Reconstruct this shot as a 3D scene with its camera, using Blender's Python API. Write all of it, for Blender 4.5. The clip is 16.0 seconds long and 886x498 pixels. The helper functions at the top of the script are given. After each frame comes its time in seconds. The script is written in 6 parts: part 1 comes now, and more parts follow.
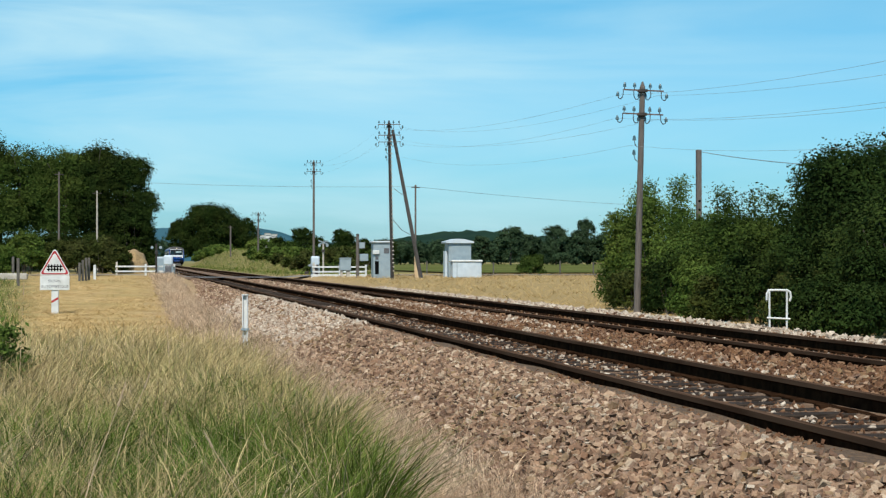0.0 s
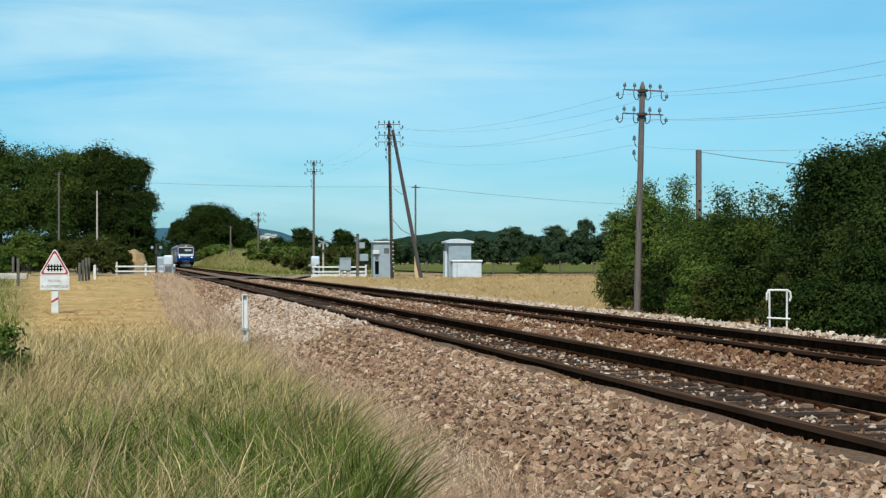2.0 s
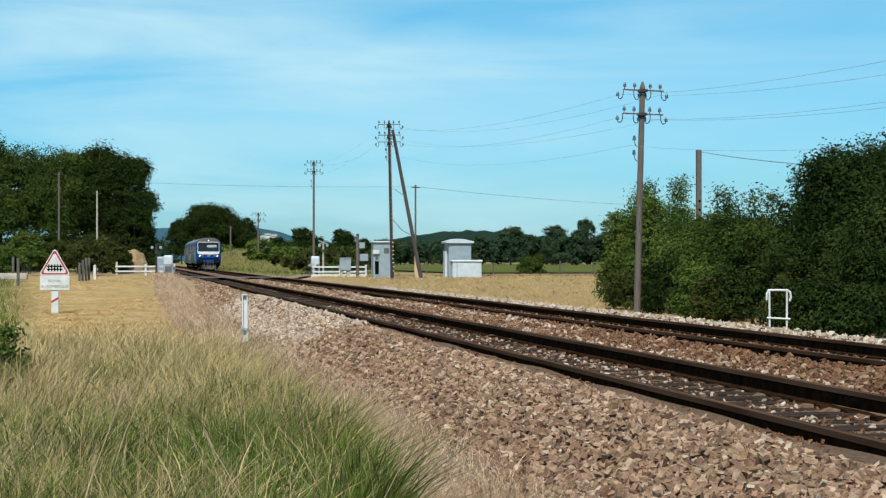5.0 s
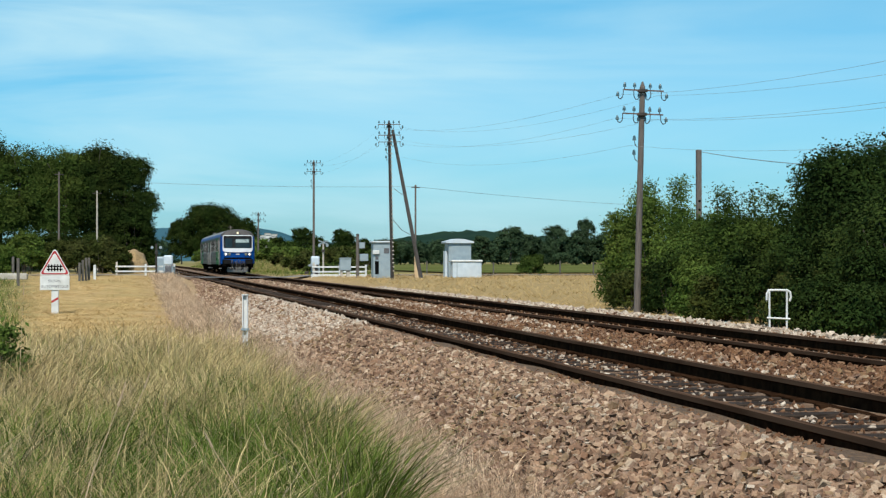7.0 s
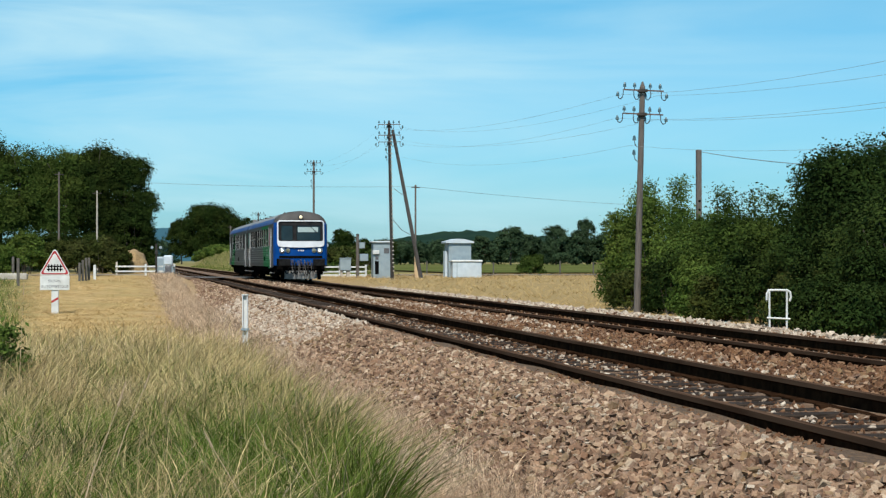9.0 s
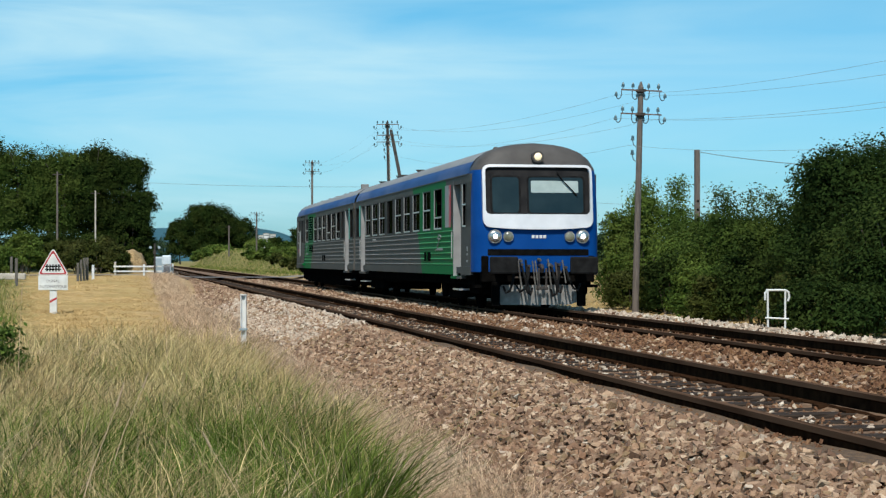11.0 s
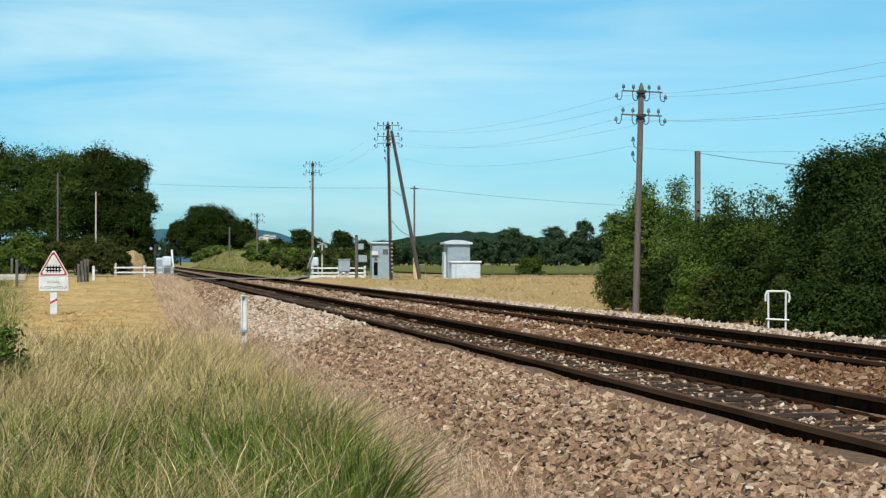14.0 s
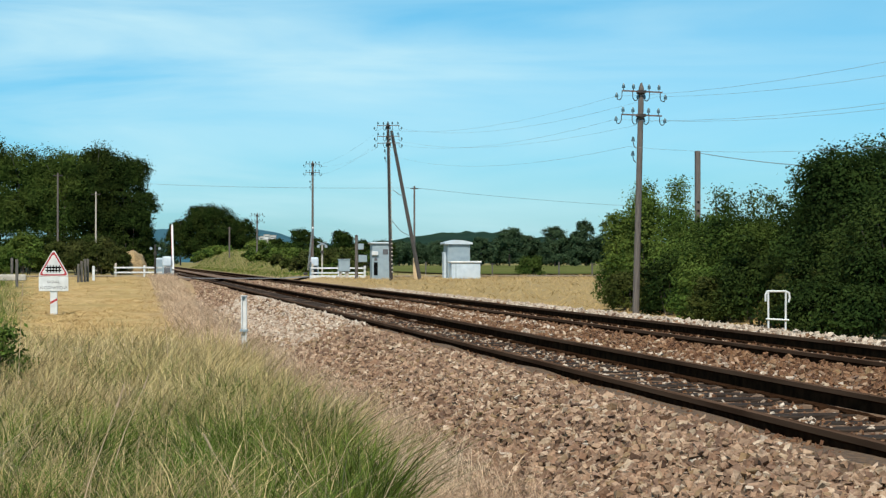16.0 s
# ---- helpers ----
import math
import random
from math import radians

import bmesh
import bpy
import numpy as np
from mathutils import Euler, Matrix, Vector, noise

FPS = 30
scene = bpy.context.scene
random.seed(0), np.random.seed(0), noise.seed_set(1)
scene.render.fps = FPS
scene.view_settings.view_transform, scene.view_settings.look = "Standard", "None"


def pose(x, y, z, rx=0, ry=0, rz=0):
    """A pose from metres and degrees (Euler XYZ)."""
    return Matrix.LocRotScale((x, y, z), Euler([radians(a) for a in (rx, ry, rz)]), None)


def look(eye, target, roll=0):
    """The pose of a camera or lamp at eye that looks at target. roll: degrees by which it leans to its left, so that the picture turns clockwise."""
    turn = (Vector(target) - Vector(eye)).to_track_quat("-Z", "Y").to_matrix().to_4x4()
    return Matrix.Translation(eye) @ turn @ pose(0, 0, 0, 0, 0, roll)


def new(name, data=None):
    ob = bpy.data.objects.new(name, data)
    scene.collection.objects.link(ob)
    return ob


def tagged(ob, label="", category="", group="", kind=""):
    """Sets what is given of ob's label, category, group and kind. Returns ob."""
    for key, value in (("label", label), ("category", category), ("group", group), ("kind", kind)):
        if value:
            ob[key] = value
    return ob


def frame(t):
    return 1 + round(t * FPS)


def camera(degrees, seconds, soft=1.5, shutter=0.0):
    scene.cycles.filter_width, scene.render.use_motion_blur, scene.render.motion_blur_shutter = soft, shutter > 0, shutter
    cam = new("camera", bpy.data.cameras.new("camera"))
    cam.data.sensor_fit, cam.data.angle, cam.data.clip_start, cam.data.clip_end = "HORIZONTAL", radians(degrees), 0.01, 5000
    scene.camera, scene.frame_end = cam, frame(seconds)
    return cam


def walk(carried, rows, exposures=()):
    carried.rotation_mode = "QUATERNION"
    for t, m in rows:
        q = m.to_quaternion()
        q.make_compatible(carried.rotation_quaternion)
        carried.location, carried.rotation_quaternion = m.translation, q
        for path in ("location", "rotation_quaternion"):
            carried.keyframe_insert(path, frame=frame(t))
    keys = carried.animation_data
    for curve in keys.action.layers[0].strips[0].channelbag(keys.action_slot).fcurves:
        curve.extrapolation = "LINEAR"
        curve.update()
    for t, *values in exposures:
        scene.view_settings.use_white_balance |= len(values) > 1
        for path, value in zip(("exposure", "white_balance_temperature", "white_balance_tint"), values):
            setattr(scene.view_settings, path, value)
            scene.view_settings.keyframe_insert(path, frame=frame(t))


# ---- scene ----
cam = camera(27.47, 16.0, soft=1.3)
EYE = (0.0, 0.0, 1.09)


def aim(right, down):
    """The camera's pose, nudged by a few hundredths of a degree."""
    return pose(*EYE, 90.362 + 0.01786 * down, 0, -9.823 - 0.01786 * right)


walk(cam, [(0, aim(0, 0)), (9.2, aim(0, 0)), (11.3, aim(3, 0)), (11.6, aim(3, 0)), (12.0, aim(2, 2)),
           (12.5, aim(2, 0)), (13.0, aim(2, 2)), (16.0, aim(2, 2))],
     exposures=[(0, 0.05, 6500, 10), (11.5, 0.05, 6500, 10), (12.5, 0.22, 6950, 10), (13.0, 0.20, 6850, 10), (14.0, 0.13, 6700, 10), (16.0, 0.11, 6650, 10)])

# ---- light ----
SUN_AZ, SUN_EL = 197.0, 52.0      # compass-wise from +y, degrees
world = bpy.data.worlds.new("sky")
scene.world = world
world.use_nodes = True
wn, wl = world.node_tree.nodes, world.node_tree.links
wn.clear()
sky = wn.new("ShaderNodeTexSky")
sky.sky_type, sky.sun_disc = "NISHITA", False
sky.sun_elevation, sky.sun_rotation = radians(SUN_EL), radians(SUN_AZ)
sky.air_density, sky.dust_density, sky.ozone_density = 1.0, 0.5, 1.0
wtc = wn.new("ShaderNodeTexCoord")
wmap = wn.new("ShaderNodeMapping")
wmap.inputs["Rotation"].default_value = (0.0, radians(10), radians(9))
wmap.inputs["Scale"].default_value = (1.6, 2.0, 11.0)
cirrus = wn.new("ShaderNodeTexNoise")
cirrus.inputs["Scale"].default_value = 2.2
cirrus.inputs["Detail"].default_value = 6.0
cirrus.inputs["Roughness"].default_value = 0.5
cirrus.inputs["Distortion"].default_value = 0.5
cramp = wn.new("ShaderNodeValToRGB")
cramp.color_ramp.elements[0].position, cramp.color_ramp.elements[1].position = 0.42, 0.72
cramp.color_ramp.elements[0].color = (0, 0, 0, 1)
cramp.color_ramp.elements[1].color = (0.85, 0.85, 0.85, 1)
tint = wn.new("ShaderNodeMixRGB")
tint.blend_type = "MULTIPLY"
tint.inputs[0].default_value = 1.0
zsep = wn.new("ShaderNodeSeparateXYZ")
zramp = wn.new("ShaderNodeValToRGB")
zramp.color_ramp.elements[0].position, zramp.color_ramp.elements[1].position = 0.0, 0.16
zramp.color_ramp.elements[0].color, zramp.color_ramp.elements[1].color = (0.52, 0.98, 1.44, 1), (0.40, 1.07, 1.32, 1)
wl.new(wtc.outputs["Generated"], zsep.inputs[0])
wl.new(zsep.outputs["Z"], zramp.inputs[0])
wl.new(zramp.outputs[0], tint.inputs[2])
haze = wn.new("ShaderNodeMixRGB")
haze.inputs[2].default_value = (6.7, 9.7, 10.5, 1)
wbg = wn.new("ShaderNodeBackground")
wbg.inputs["Strength"].default_value = 0.088
wout = wn.new("ShaderNodeOutputWorld")
wl.new(wtc.outputs["Generated"], wmap.inputs["Vector"])
wl.new(wmap.outputs[0], cirrus.inputs["Vector"])
wl.new(cirrus.outputs[0], cramp.inputs[0])
wl.new(sky.outputs[0], tint.inputs[1])
xramp = wn.new("ShaderNodeValToRGB")
xramp.color_ramp.elements[0].position, xramp.color_ramp.elements[1].position = 0.0, 0.38
xramp.color_ramp.elements[0].color, xramp.color_ramp.elements[1].color = (1, 1, 1, 1), (0.3, 0.3, 0.3, 1)
thin = wn.new("ShaderNodeMath")
thin.operation = "MULTIPLY"
wl.new(zsep.outputs["X"], xramp.inputs[0])
wl.new(cramp.outputs[0], thin.inputs[0])
wl.new(xramp.outputs[0], thin.inputs[1])
wl.new(thin.outputs[0], haze.inputs[0])
wl.new(tint.outputs[0], haze.inputs[1])
wl.new(haze.outputs[0], wbg.inputs[0])
wl.new(wbg.outputs[0], wout.inputs[0])

sun_data = bpy.data.lights.new("sun", "SUN")
sun_data.energy, sun_data.angle, sun_data.color = 5.0, radians(0.53), (1.0, 0.95, 0.87)
sun = new("sun", sun_data)
_az, _el = radians(SUN_AZ), radians(SUN_EL)
sun.matrix_world = look((-30, -60, 80), (-30 - math.sin(_az) * math.cos(_el), -60 - math.cos(_az) * math.cos(_el),
                                        80 - math.sin(_el)))

RNG = np.random.default_rng(7)


# ---- mesh helpers ----
def mesh_np(name, verts, faces):
    """A mesh from arrays; faces is (n, k) for k-gons."""
    verts, faces = np.asarray(verts, np.float32), np.asarray(faces, np.int32)
    me = bpy.data.meshes.new(name)
    n, k = faces.shape
    me.vertices.add(len(verts))
    me.vertices.foreach_set("co", verts.ravel())
    me.loops.add(n * k)
    me.loops.foreach_set("vertex_index", faces.ravel())
    me.polygons.add(n)
    me.polygons.foreach_set("loop_start", np.arange(0, n * k, k, dtype=np.int32))
    me.update(calc_edges=True)
    return me


def part(name, bm, material, parent=None, label="", smooth=False):
    """Links a bmesh as one mesh object, under a thing or part if one is given."""
    me = bpy.data.meshes.new(name)
    bmesh.ops.recalc_face_normals(bm, faces=bm.faces[:])
    bm.to_mesh(me)
    bm.free()
    if smooth:
        me.shade_smooth()
        me.set_sharp_from_angle(angle=radians(38))
    me.materials.append(material)
    ob = new(name, me)
    if parent is not None:
        ob.parent = parent
    if label:
        ob["label"] = label
    return ob


def thing(name, m, label, category, group="", kind=""):
    """An empty at a thing's base, to which its parts are given."""
    ob = new(name)
    ob.empty_display_size = 0.2
    ob.matrix_basis = m
    return tagged(ob, label, category, group, kind)


def box(bm, x0, x1, y0, y1, z0, z1, bevel=0.0):
    made = bmesh.ops.create_cube(bm, size=1.0, matrix=Matrix.Translation(((x0 + x1) / 2, (y0 + y1) / 2, (z0 + z1) / 2))
                                 @ Matrix.Diagonal((abs(x1 - x0), abs(y1 - y0), abs(z1 - z0), 1)))
    if bevel > 0:
        edges = {e for v in made["verts"] for e in v.link_edges}
        bmesh.ops.bevel(bm, geom=list(edges), offset=bevel, segments=2, affect="EDGES", profile=0.5)
    return bm


def boxes(*rows, bevel=0.0):
    bm = bmesh.new()
    for r in rows:
        box(bm, *r, bevel=bevel)
    return bm


def rod(bm, a, b, r0, r1=None, seg=10):
    """A round bar from a to b."""
    a, b = Vector(a), Vector(b)
    d = b - a
    m = Matrix.Translation((a + b) / 2) @ d.to_track_quat("Z", "Y").to_matrix().to_4x4()
    bmesh.ops.create_cone(bm, cap_ends=True, segments=seg, radius1=r0, radius2=r0 if r1 is None else r1, depth=d.length, matrix=m)
    return bm


def rods(*rows, seg=10):
    bm = bmesh.new()
    for r in rows:
        rod(bm, *r, seg=seg)
    return bm


def pipe(bm, pts, r, seg=8):
    """A bent bar through points."""
    for a, b in zip(pts[:-1], pts[1:]):
        rod(bm, a, b, r, seg=seg)
    for p in pts[1:-1]:
        bmesh.ops.create_uvsphere(bm, u_segments=seg, v_segments=6, radius=r * 1.02, matrix=Matrix.Translation(p))
    return bm


def prism(bm, outline, axis, lo, hi):
    """A flat outline of 2D points drawn out along an axis ('x', 'y' or 'z')."""
    def at(p, d):
        return {"x": (d, p[0], p[1]), "y": (p[0], d, p[1]), "z": (p[0], p[1], d)}[axis]
    a = [bm.verts.new(at(p, lo)) for p in outline]
    b = [bm.verts.new(at(p, hi)) for p in outline]
    bm.faces.new(a)
    bm.faces.new(b[::-1])
    for i in range(len(a)):
        j = (i + 1) % len(a)
        bm.faces.new((a[i], b[i], b[j], a[j]))
    return bm


def word(text, m, size, mat, parent, label):
    cu = bpy.data.curves.new("lettering", "FONT")
    cu.body, cu.size, cu.align_x, cu.extrude = text, size, "CENTER", 0.001
    tmp = new("lettering_source", cu)
    bpy.context.view_layer.update()
    me = bpy.data.meshes.new_from_object(tmp.evaluated_get(bpy.context.evaluated_depsgraph_get()))
    bpy.data.objects.remove(tmp)
    me.materials.append(mat)
    ob = new("lettering", me)
    ob.parent, ob.matrix_basis = parent, m
    return tagged(ob, label)


# ---- materials ----
def material(name, dark, light, scale=6.0, rough=0.7, metal=0.0, bump=0.0, bump_scale=None, detail=6.0, island=0.0,
             coat=0.0, stains=None, stain_scale=0.6, stain_amount=0.5, stretch=(1, 1, 1), spec=0.5, translucent=0.0):
    """A procedural surface: two tones in noise, broad stains, fine relief, and a shift of tone from piece to piece."""
    m = bpy.data.materials.new(name)
    m.use_nodes = True
    n, l = m.node_tree.nodes, m.node_tree.links
    b = n["Principled BSDF"]
    b.inputs["Roughness"].default_value, b.inputs["Metallic"].default_value = rough, metal
    b.inputs["Specular IOR Level"].default_value = spec
    if coat:
        b.inputs["Coat Weight"].default_value, b.inputs["Coat Roughness"].default_value = coat, 0.12
    tc = n.new("ShaderNodeTexCoord")
    mp = n.new("ShaderNodeMapping")
    mp.inputs["Scale"].default_value = stretch
    l.new(tc.outputs["Object"], mp.inputs["Vector"])
    noi = n.new("ShaderNodeTexNoise")
    noi.inputs["Scale"].default_value, noi.inputs["Detail"].default_value = scale, detail
    l.new(mp.outputs[0], noi.inputs["Vector"])
    ramp = n.new("ShaderNodeValToRGB")
    ramp.color_ramp.elements[0].position, ramp.color_ramp.elements[1].position = 0.32, 0.68
    ramp.color_ramp.elements[0].color, ramp.color_ramp.elements[1].color = (*dark, 1), (*light, 1)
    l.new(noi.outputs[0], ramp.inputs[0])
    col = ramp.outputs[0]
    if stains:
        big = n.new("ShaderNodeTexNoise")
        big.inputs["Scale"].default_value, big.inputs["Detail"].default_value = stain_scale, 5.0
        l.new(mp.outputs[0], big.inputs["Vector"])
        sr = n.new("ShaderNodeValToRGB")
        sr.color_ramp.elements[0].position, sr.color_ramp.elements[1].position = 0.42, 0.66
        sr.color_ramp.elements[1].color = (stain_amount, stain_amount, stain_amount, 1)
        l.new(big.outputs[0], sr.inputs[0])
        mx = n.new("ShaderNodeMixRGB")
        mx.inputs[2].default_value = (*stains, 1)
        l.new(sr.outputs[0], mx.inputs[0])
        l.new(col, mx.inputs[1])
        col = mx.outputs[0]
    if island:
        geo = n.new("ShaderNodeNewGeometry")
        hsv = n.new("ShaderNodeHueSaturation")
        mr = n.new("ShaderNodeMapRange")
        mr.inputs["To Min"].default_value, mr.inputs["To Max"].default_value = 1 - island, 1 + island
        l.new(geo.outputs["Random Per Island"], mr.inputs["Value"])
        l.new(mr.outputs[0], hsv.inputs["Value"])
        l.new(col, hsv.inputs["Color"])
        col = hsv.outputs[0]
    l.new(col, b.inputs["Base Color"])
    if bump:
        bn = n.new("ShaderNodeTexNoise")
        bn.inputs["Scale"].default_value = bump_scale or scale * 3
        bn.inputs["Detail"].default_value = 5.0
        l.new(mp.outputs[0], bn.inputs["Vector"])
        bp = n.new("ShaderNodeBump")
        bp.inputs["Strength"].default_value, bp.inputs["Distance"].default_value = bump, 0.02
        l.new(bn.outputs[0], bp.inputs["Height"])
        l.new(bp.outputs[0], b.inputs["Normal"])
    if translucent:
        tr = n.new("ShaderNodeBsdfTranslucent")
        l.new(col, tr.inputs[0])
        mix = n.new("ShaderNodeMixShader")
        mix.inputs[0].default_value = translucent
        l.new(b.outputs[0], mix.inputs[1])
        l.new(tr.outputs[0], mix.inputs[2])
        l.new(mix.outputs[0], n["Material Output"].inputs[0])
    return m


def glass(name, tone, gloss=0.1, ior=1.5):
    """A thin pane: clear tinted glass with a mirror sheen by the angle."""
    m = bpy.data.materials.new(name)
    m.use_nodes = True
    n, l = m.node_tree.nodes, m.node_tree.links
    n.remove(n["Principled BSDF"])
    tr, gl, mix, fr = (n.new(k) for k in ("ShaderNodeBsdfTransparent", "ShaderNodeBsdfGlossy", "ShaderNodeMixShader", "ShaderNodeFresnel"))
    tr.inputs[0].default_value = (*tone, 1)
    gl.inputs["Roughness"].default_value = gloss
    fr.inputs[0].default_value = ior
    l.new(fr.outputs[0], mix.inputs[0])
    l.new(tr.outputs[0], mix.inputs[1])
    l.new(gl.outputs[0], mix.inputs[2])
    l.new(mix.outputs[0], n["Material Output"].inputs[0])
    return m


def glow(name, color, strength):
    m = bpy.data.materials.new(name)
    m.use_nodes = True
    b = m.node_tree.nodes["Principled BSDF"]
    b.inputs["Base Color"].default_value = (*color, 1)
    b.inputs["Emission Color"].default_value, b.inputs["Emission Strength"].default_value = (*color, 1), strength
    return m


def meadow_soil():
    """Mown meadow: straw in swaths, a bare pinkish verge along the ballast, green at the wet side, duller beyond the tracks."""
    m = material("meadow_soil", (0.25, 0.16, 0.062), (0.53, 0.37, 0.165), 2.2, 0.95, bump=0.8, bump_scale=12, stains=(0.27, 0.20, 0.075), stain_scale=0.22, stain_amount=0.75, detail=9, spec=0.1)
    n, l = m.node_tree.nodes, m.node_tree.links
    b = n["Principled BSDF"]
    src = b.inputs["Base Color"].links[0].from_socket
    tc, sep = n.new("ShaderNodeTexCoord"), n.new("ShaderNodeSeparateXYZ")
    l.new(tc.outputs["Object"], sep.inputs[0])
    wob = n.new("ShaderNodeTexNoise")
    wob.inputs["Scale"].default_value, wob.inputs["Detail"].default_value = 0.35, 7.0
    l.new(tc.outputs["Object"], wob.inputs["Vector"])

    def lane(ky, lo, hi, spread, tone, most):
        """A lane of another tone where x + ky * y (ky None: y alone), shaken by noise, runs from lo to hi."""
        nonlocal src
        f = n.new("ShaderNodeMath")
        f.operation = "MULTIPLY_ADD"
        f.inputs[1].default_value = 1.0 if ky is None else ky
        l.new(sep.outputs["Y"], f.inputs[0])
        if ky is None:
            f.inputs[2].default_value = 0.0
        else:
            l.new(sep.outputs["X"], f.inputs[2])
        g = n.new("ShaderNodeMath")
        g.operation = "MULTIPLY_ADD"
        g.inputs[1].default_value = spread
        l.new(wob.outputs[0], g.inputs[0])
        l.new(f.outputs[0], g.inputs[2])
        mr = n.new("ShaderNodeMapRange")
        mr.inputs["From Min"].default_value, mr.inputs["From Max"].default_value = lo + spread / 2, hi + spread / 2
        mr.inputs["To Max"].default_value = most
        l.new(g.outputs[0], mr.inputs["Value"])
        mx = n.new("ShaderNodeMixRGB")
        mx.inputs[2].default_value = (*tone, 1)
        l.new(mr.outputs[0], mx.inputs[0])
        l.new(src, mx.inputs[1])
        src = mx.outputs[0]

    lane(0.0, 0.1, 1.9, 2.6, (0.31, 0.205, 0.125), 0.6)
    lane(0.0, 10.6, 12.0, 2.5, (0.26, 0.185, 0.072), 0.75)
    lane(0.055, 0.6, -0.9, 2.4, (0.085, 0.105, 0.025), 0.85)
    lane(None, 128.0, 150.0, 30.0, (0.13, 0.135, 0.04), 0.6)
    # Dark thatch under the long grass, deepened for the shade between blades.
    lane(None, 30.0, 20.0, 8.0, (0.085, 0.070, 0.030), 0.85)
    l.new(src, b.inputs["Base Color"])
    return m


M_SOIL = meadow_soil()
M_BALLAST = material("ballast_fines", (0.06, 0.038, 0.026), (0.24, 0.165, 0.115), 16, 0.95, bump=1.0, bump_scale=22, stains=(0.16, 0.08, 0.035), stain_scale=0.5, stain_amount=0.6, spec=0.1)
# Rust brown, darkened below the head's tone to paint the web's shade.
M_RAIL = material("shade_darkened_rusty_rail", (0.014, 0.007, 0.004), (0.038, 0.019, 0.010), 9, 0.95, 0.0, bump=0.3, spec=0.0)
M_RAILTOP = material("worn_rail_head", (0.048, 0.027, 0.017), (0.105, 0.064, 0.042), 5, 0.9, 0.0, stretch=(4, 0.1, 1), spec=0.0)
M_SLEEPER = material("creosoted_timber", (0.016, 0.011, 0.008), (0.05, 0.036, 0.027), 14, 0.95, bump=0.6, stretch=(0.4, 3, 3), spec=0.1)

# ---- ground ----
TRACK_X = (5.2185, 8.7695)


def smooth(a, b, v):
    t = np.clip((v - a) / (b - a), 0, 1)
    return t * t * (3 - 2 * t)


def ground_z(x, y):
    """Height of the meadow: low beside the bank, level with the rails at the road, hills far away."""
    x, y = np.asarray(x, float), np.asarray(y, float)
    left = -0.72 + 0.86 * smooth(58, 111, y)
    right = -0.62 + 0.70 * smooth(35, 100, y)
    bed = -0.48 + 0.2 * smooth(90, 112, y)
    w = smooth(2.6, 4.4, x)
    w2 = smooth(9.6, 12.0, x)
    z = left * (1 - w) + bed * w * (1 - w2) + right * w2
    z = z + (1.15 + 1.35 * smooth(205, 245, y)) * smooth(11.6, 14.6, x) * (1 - smooth(17.5, 23, x)) * smooth(146, 175, y) * (1 - smooth(300, 420, y))
    z = z + 1.6 * (1 - smooth(-9, -4.5, x)) * smooth(150, 200, y)
    return z

def stone_material(name, tones, rough=0.9):
    """Broken stone: each piece takes a tone of its own, with grain and fine relief."""
    m = material(name, (0.62, 0.6, 0.58), (1.0, 1.0, 1.0), 30.0, rough, spec=0.2, bump=0.5, bump_scale=70)
    n, l = m.node_tree.nodes, m.node_tree.links
    b = n["Principled BSDF"]
    src = b.inputs["Base Color"].links[0].from_socket
    geo, ramp, mx = n.new("ShaderNodeNewGeometry"), n.new("ShaderNodeValToRGB"), n.new("ShaderNodeMixRGB")
    el = ramp.color_ramp.elements
    while len(el) < len(tones):
        el.new(0.5)
    for k, c in enumerate(tones):
        el[k].position, el[k].color = k / (len(tones) - 1), (*c, 1)
    mx.blend_type, mx.inputs[0].default_value = "MULTIPLY", 1.0
    l.new(geo.outputs["Random Per Island"], ramp.inputs[0])
    l.new(ramp.outputs[0], mx.inputs[1])
    l.new(src, mx.inputs[2])
    l.new(mx.outputs[0], b.inputs["Base Color"])
    return m


M_STONE = stone_material("ballast_stone", [(0.08, 0.045, 0.028), (0.36, 0.225, 0.14), (0.19, 0.115, 0.078), (0.44, 0.30, 0.195), (0.30, 0.175, 0.108), (0.14, 0.082, 0.055), (0.38, 0.25, 0.165), (0.54, 0.41, 0.29), (0.23, 0.145, 0.072), (0.31, 0.20, 0.14)])
M_STONE_PALE = stone_material("pale_ballast_stone", [(0.29, 0.21, 0.15), (0.54, 0.43, 0.33), (0.41, 0.31, 0.23), (0.64, 0.55, 0.44), (0.47, 0.36, 0.26)])
M_STONE_RUST = stone_material("rust_stained_stone", [(0.06, 0.027, 0.014), (0.21, 0.105, 0.054), (0.12, 0.057, 0.03), (0.27, 0.155, 0.085), (0.18, 0.09, 0.042)])
M_FINES = material("ochre_rail_dust", (0.045, 0.025, 0.012), (0.15, 0.085, 0.038), 26, 0.95, bump=0.9, bump_scale=40)
M_ASPHALT = material("road_asphalt", (0.10, 0.095, 0.09), (0.17, 0.16, 0.15), 20, 0.9, bump=0.4)
M_WHITE = material("white_paint", (0.48, 0.49, 0.48), (0.64, 0.64, 0.62), 4, 0.55, stains=(0.45, 0.44, 0.40), stain_scale=2.5, stain_amount=0.35)
M_CABINET = material("pale_grey_steel", (0.21, 0.27, 0.30), (0.28, 0.345, 0.375), 3, 0.5, stains=(0.24, 0.27, 0.27), stain_scale=1.2, stain_amount=0.4)
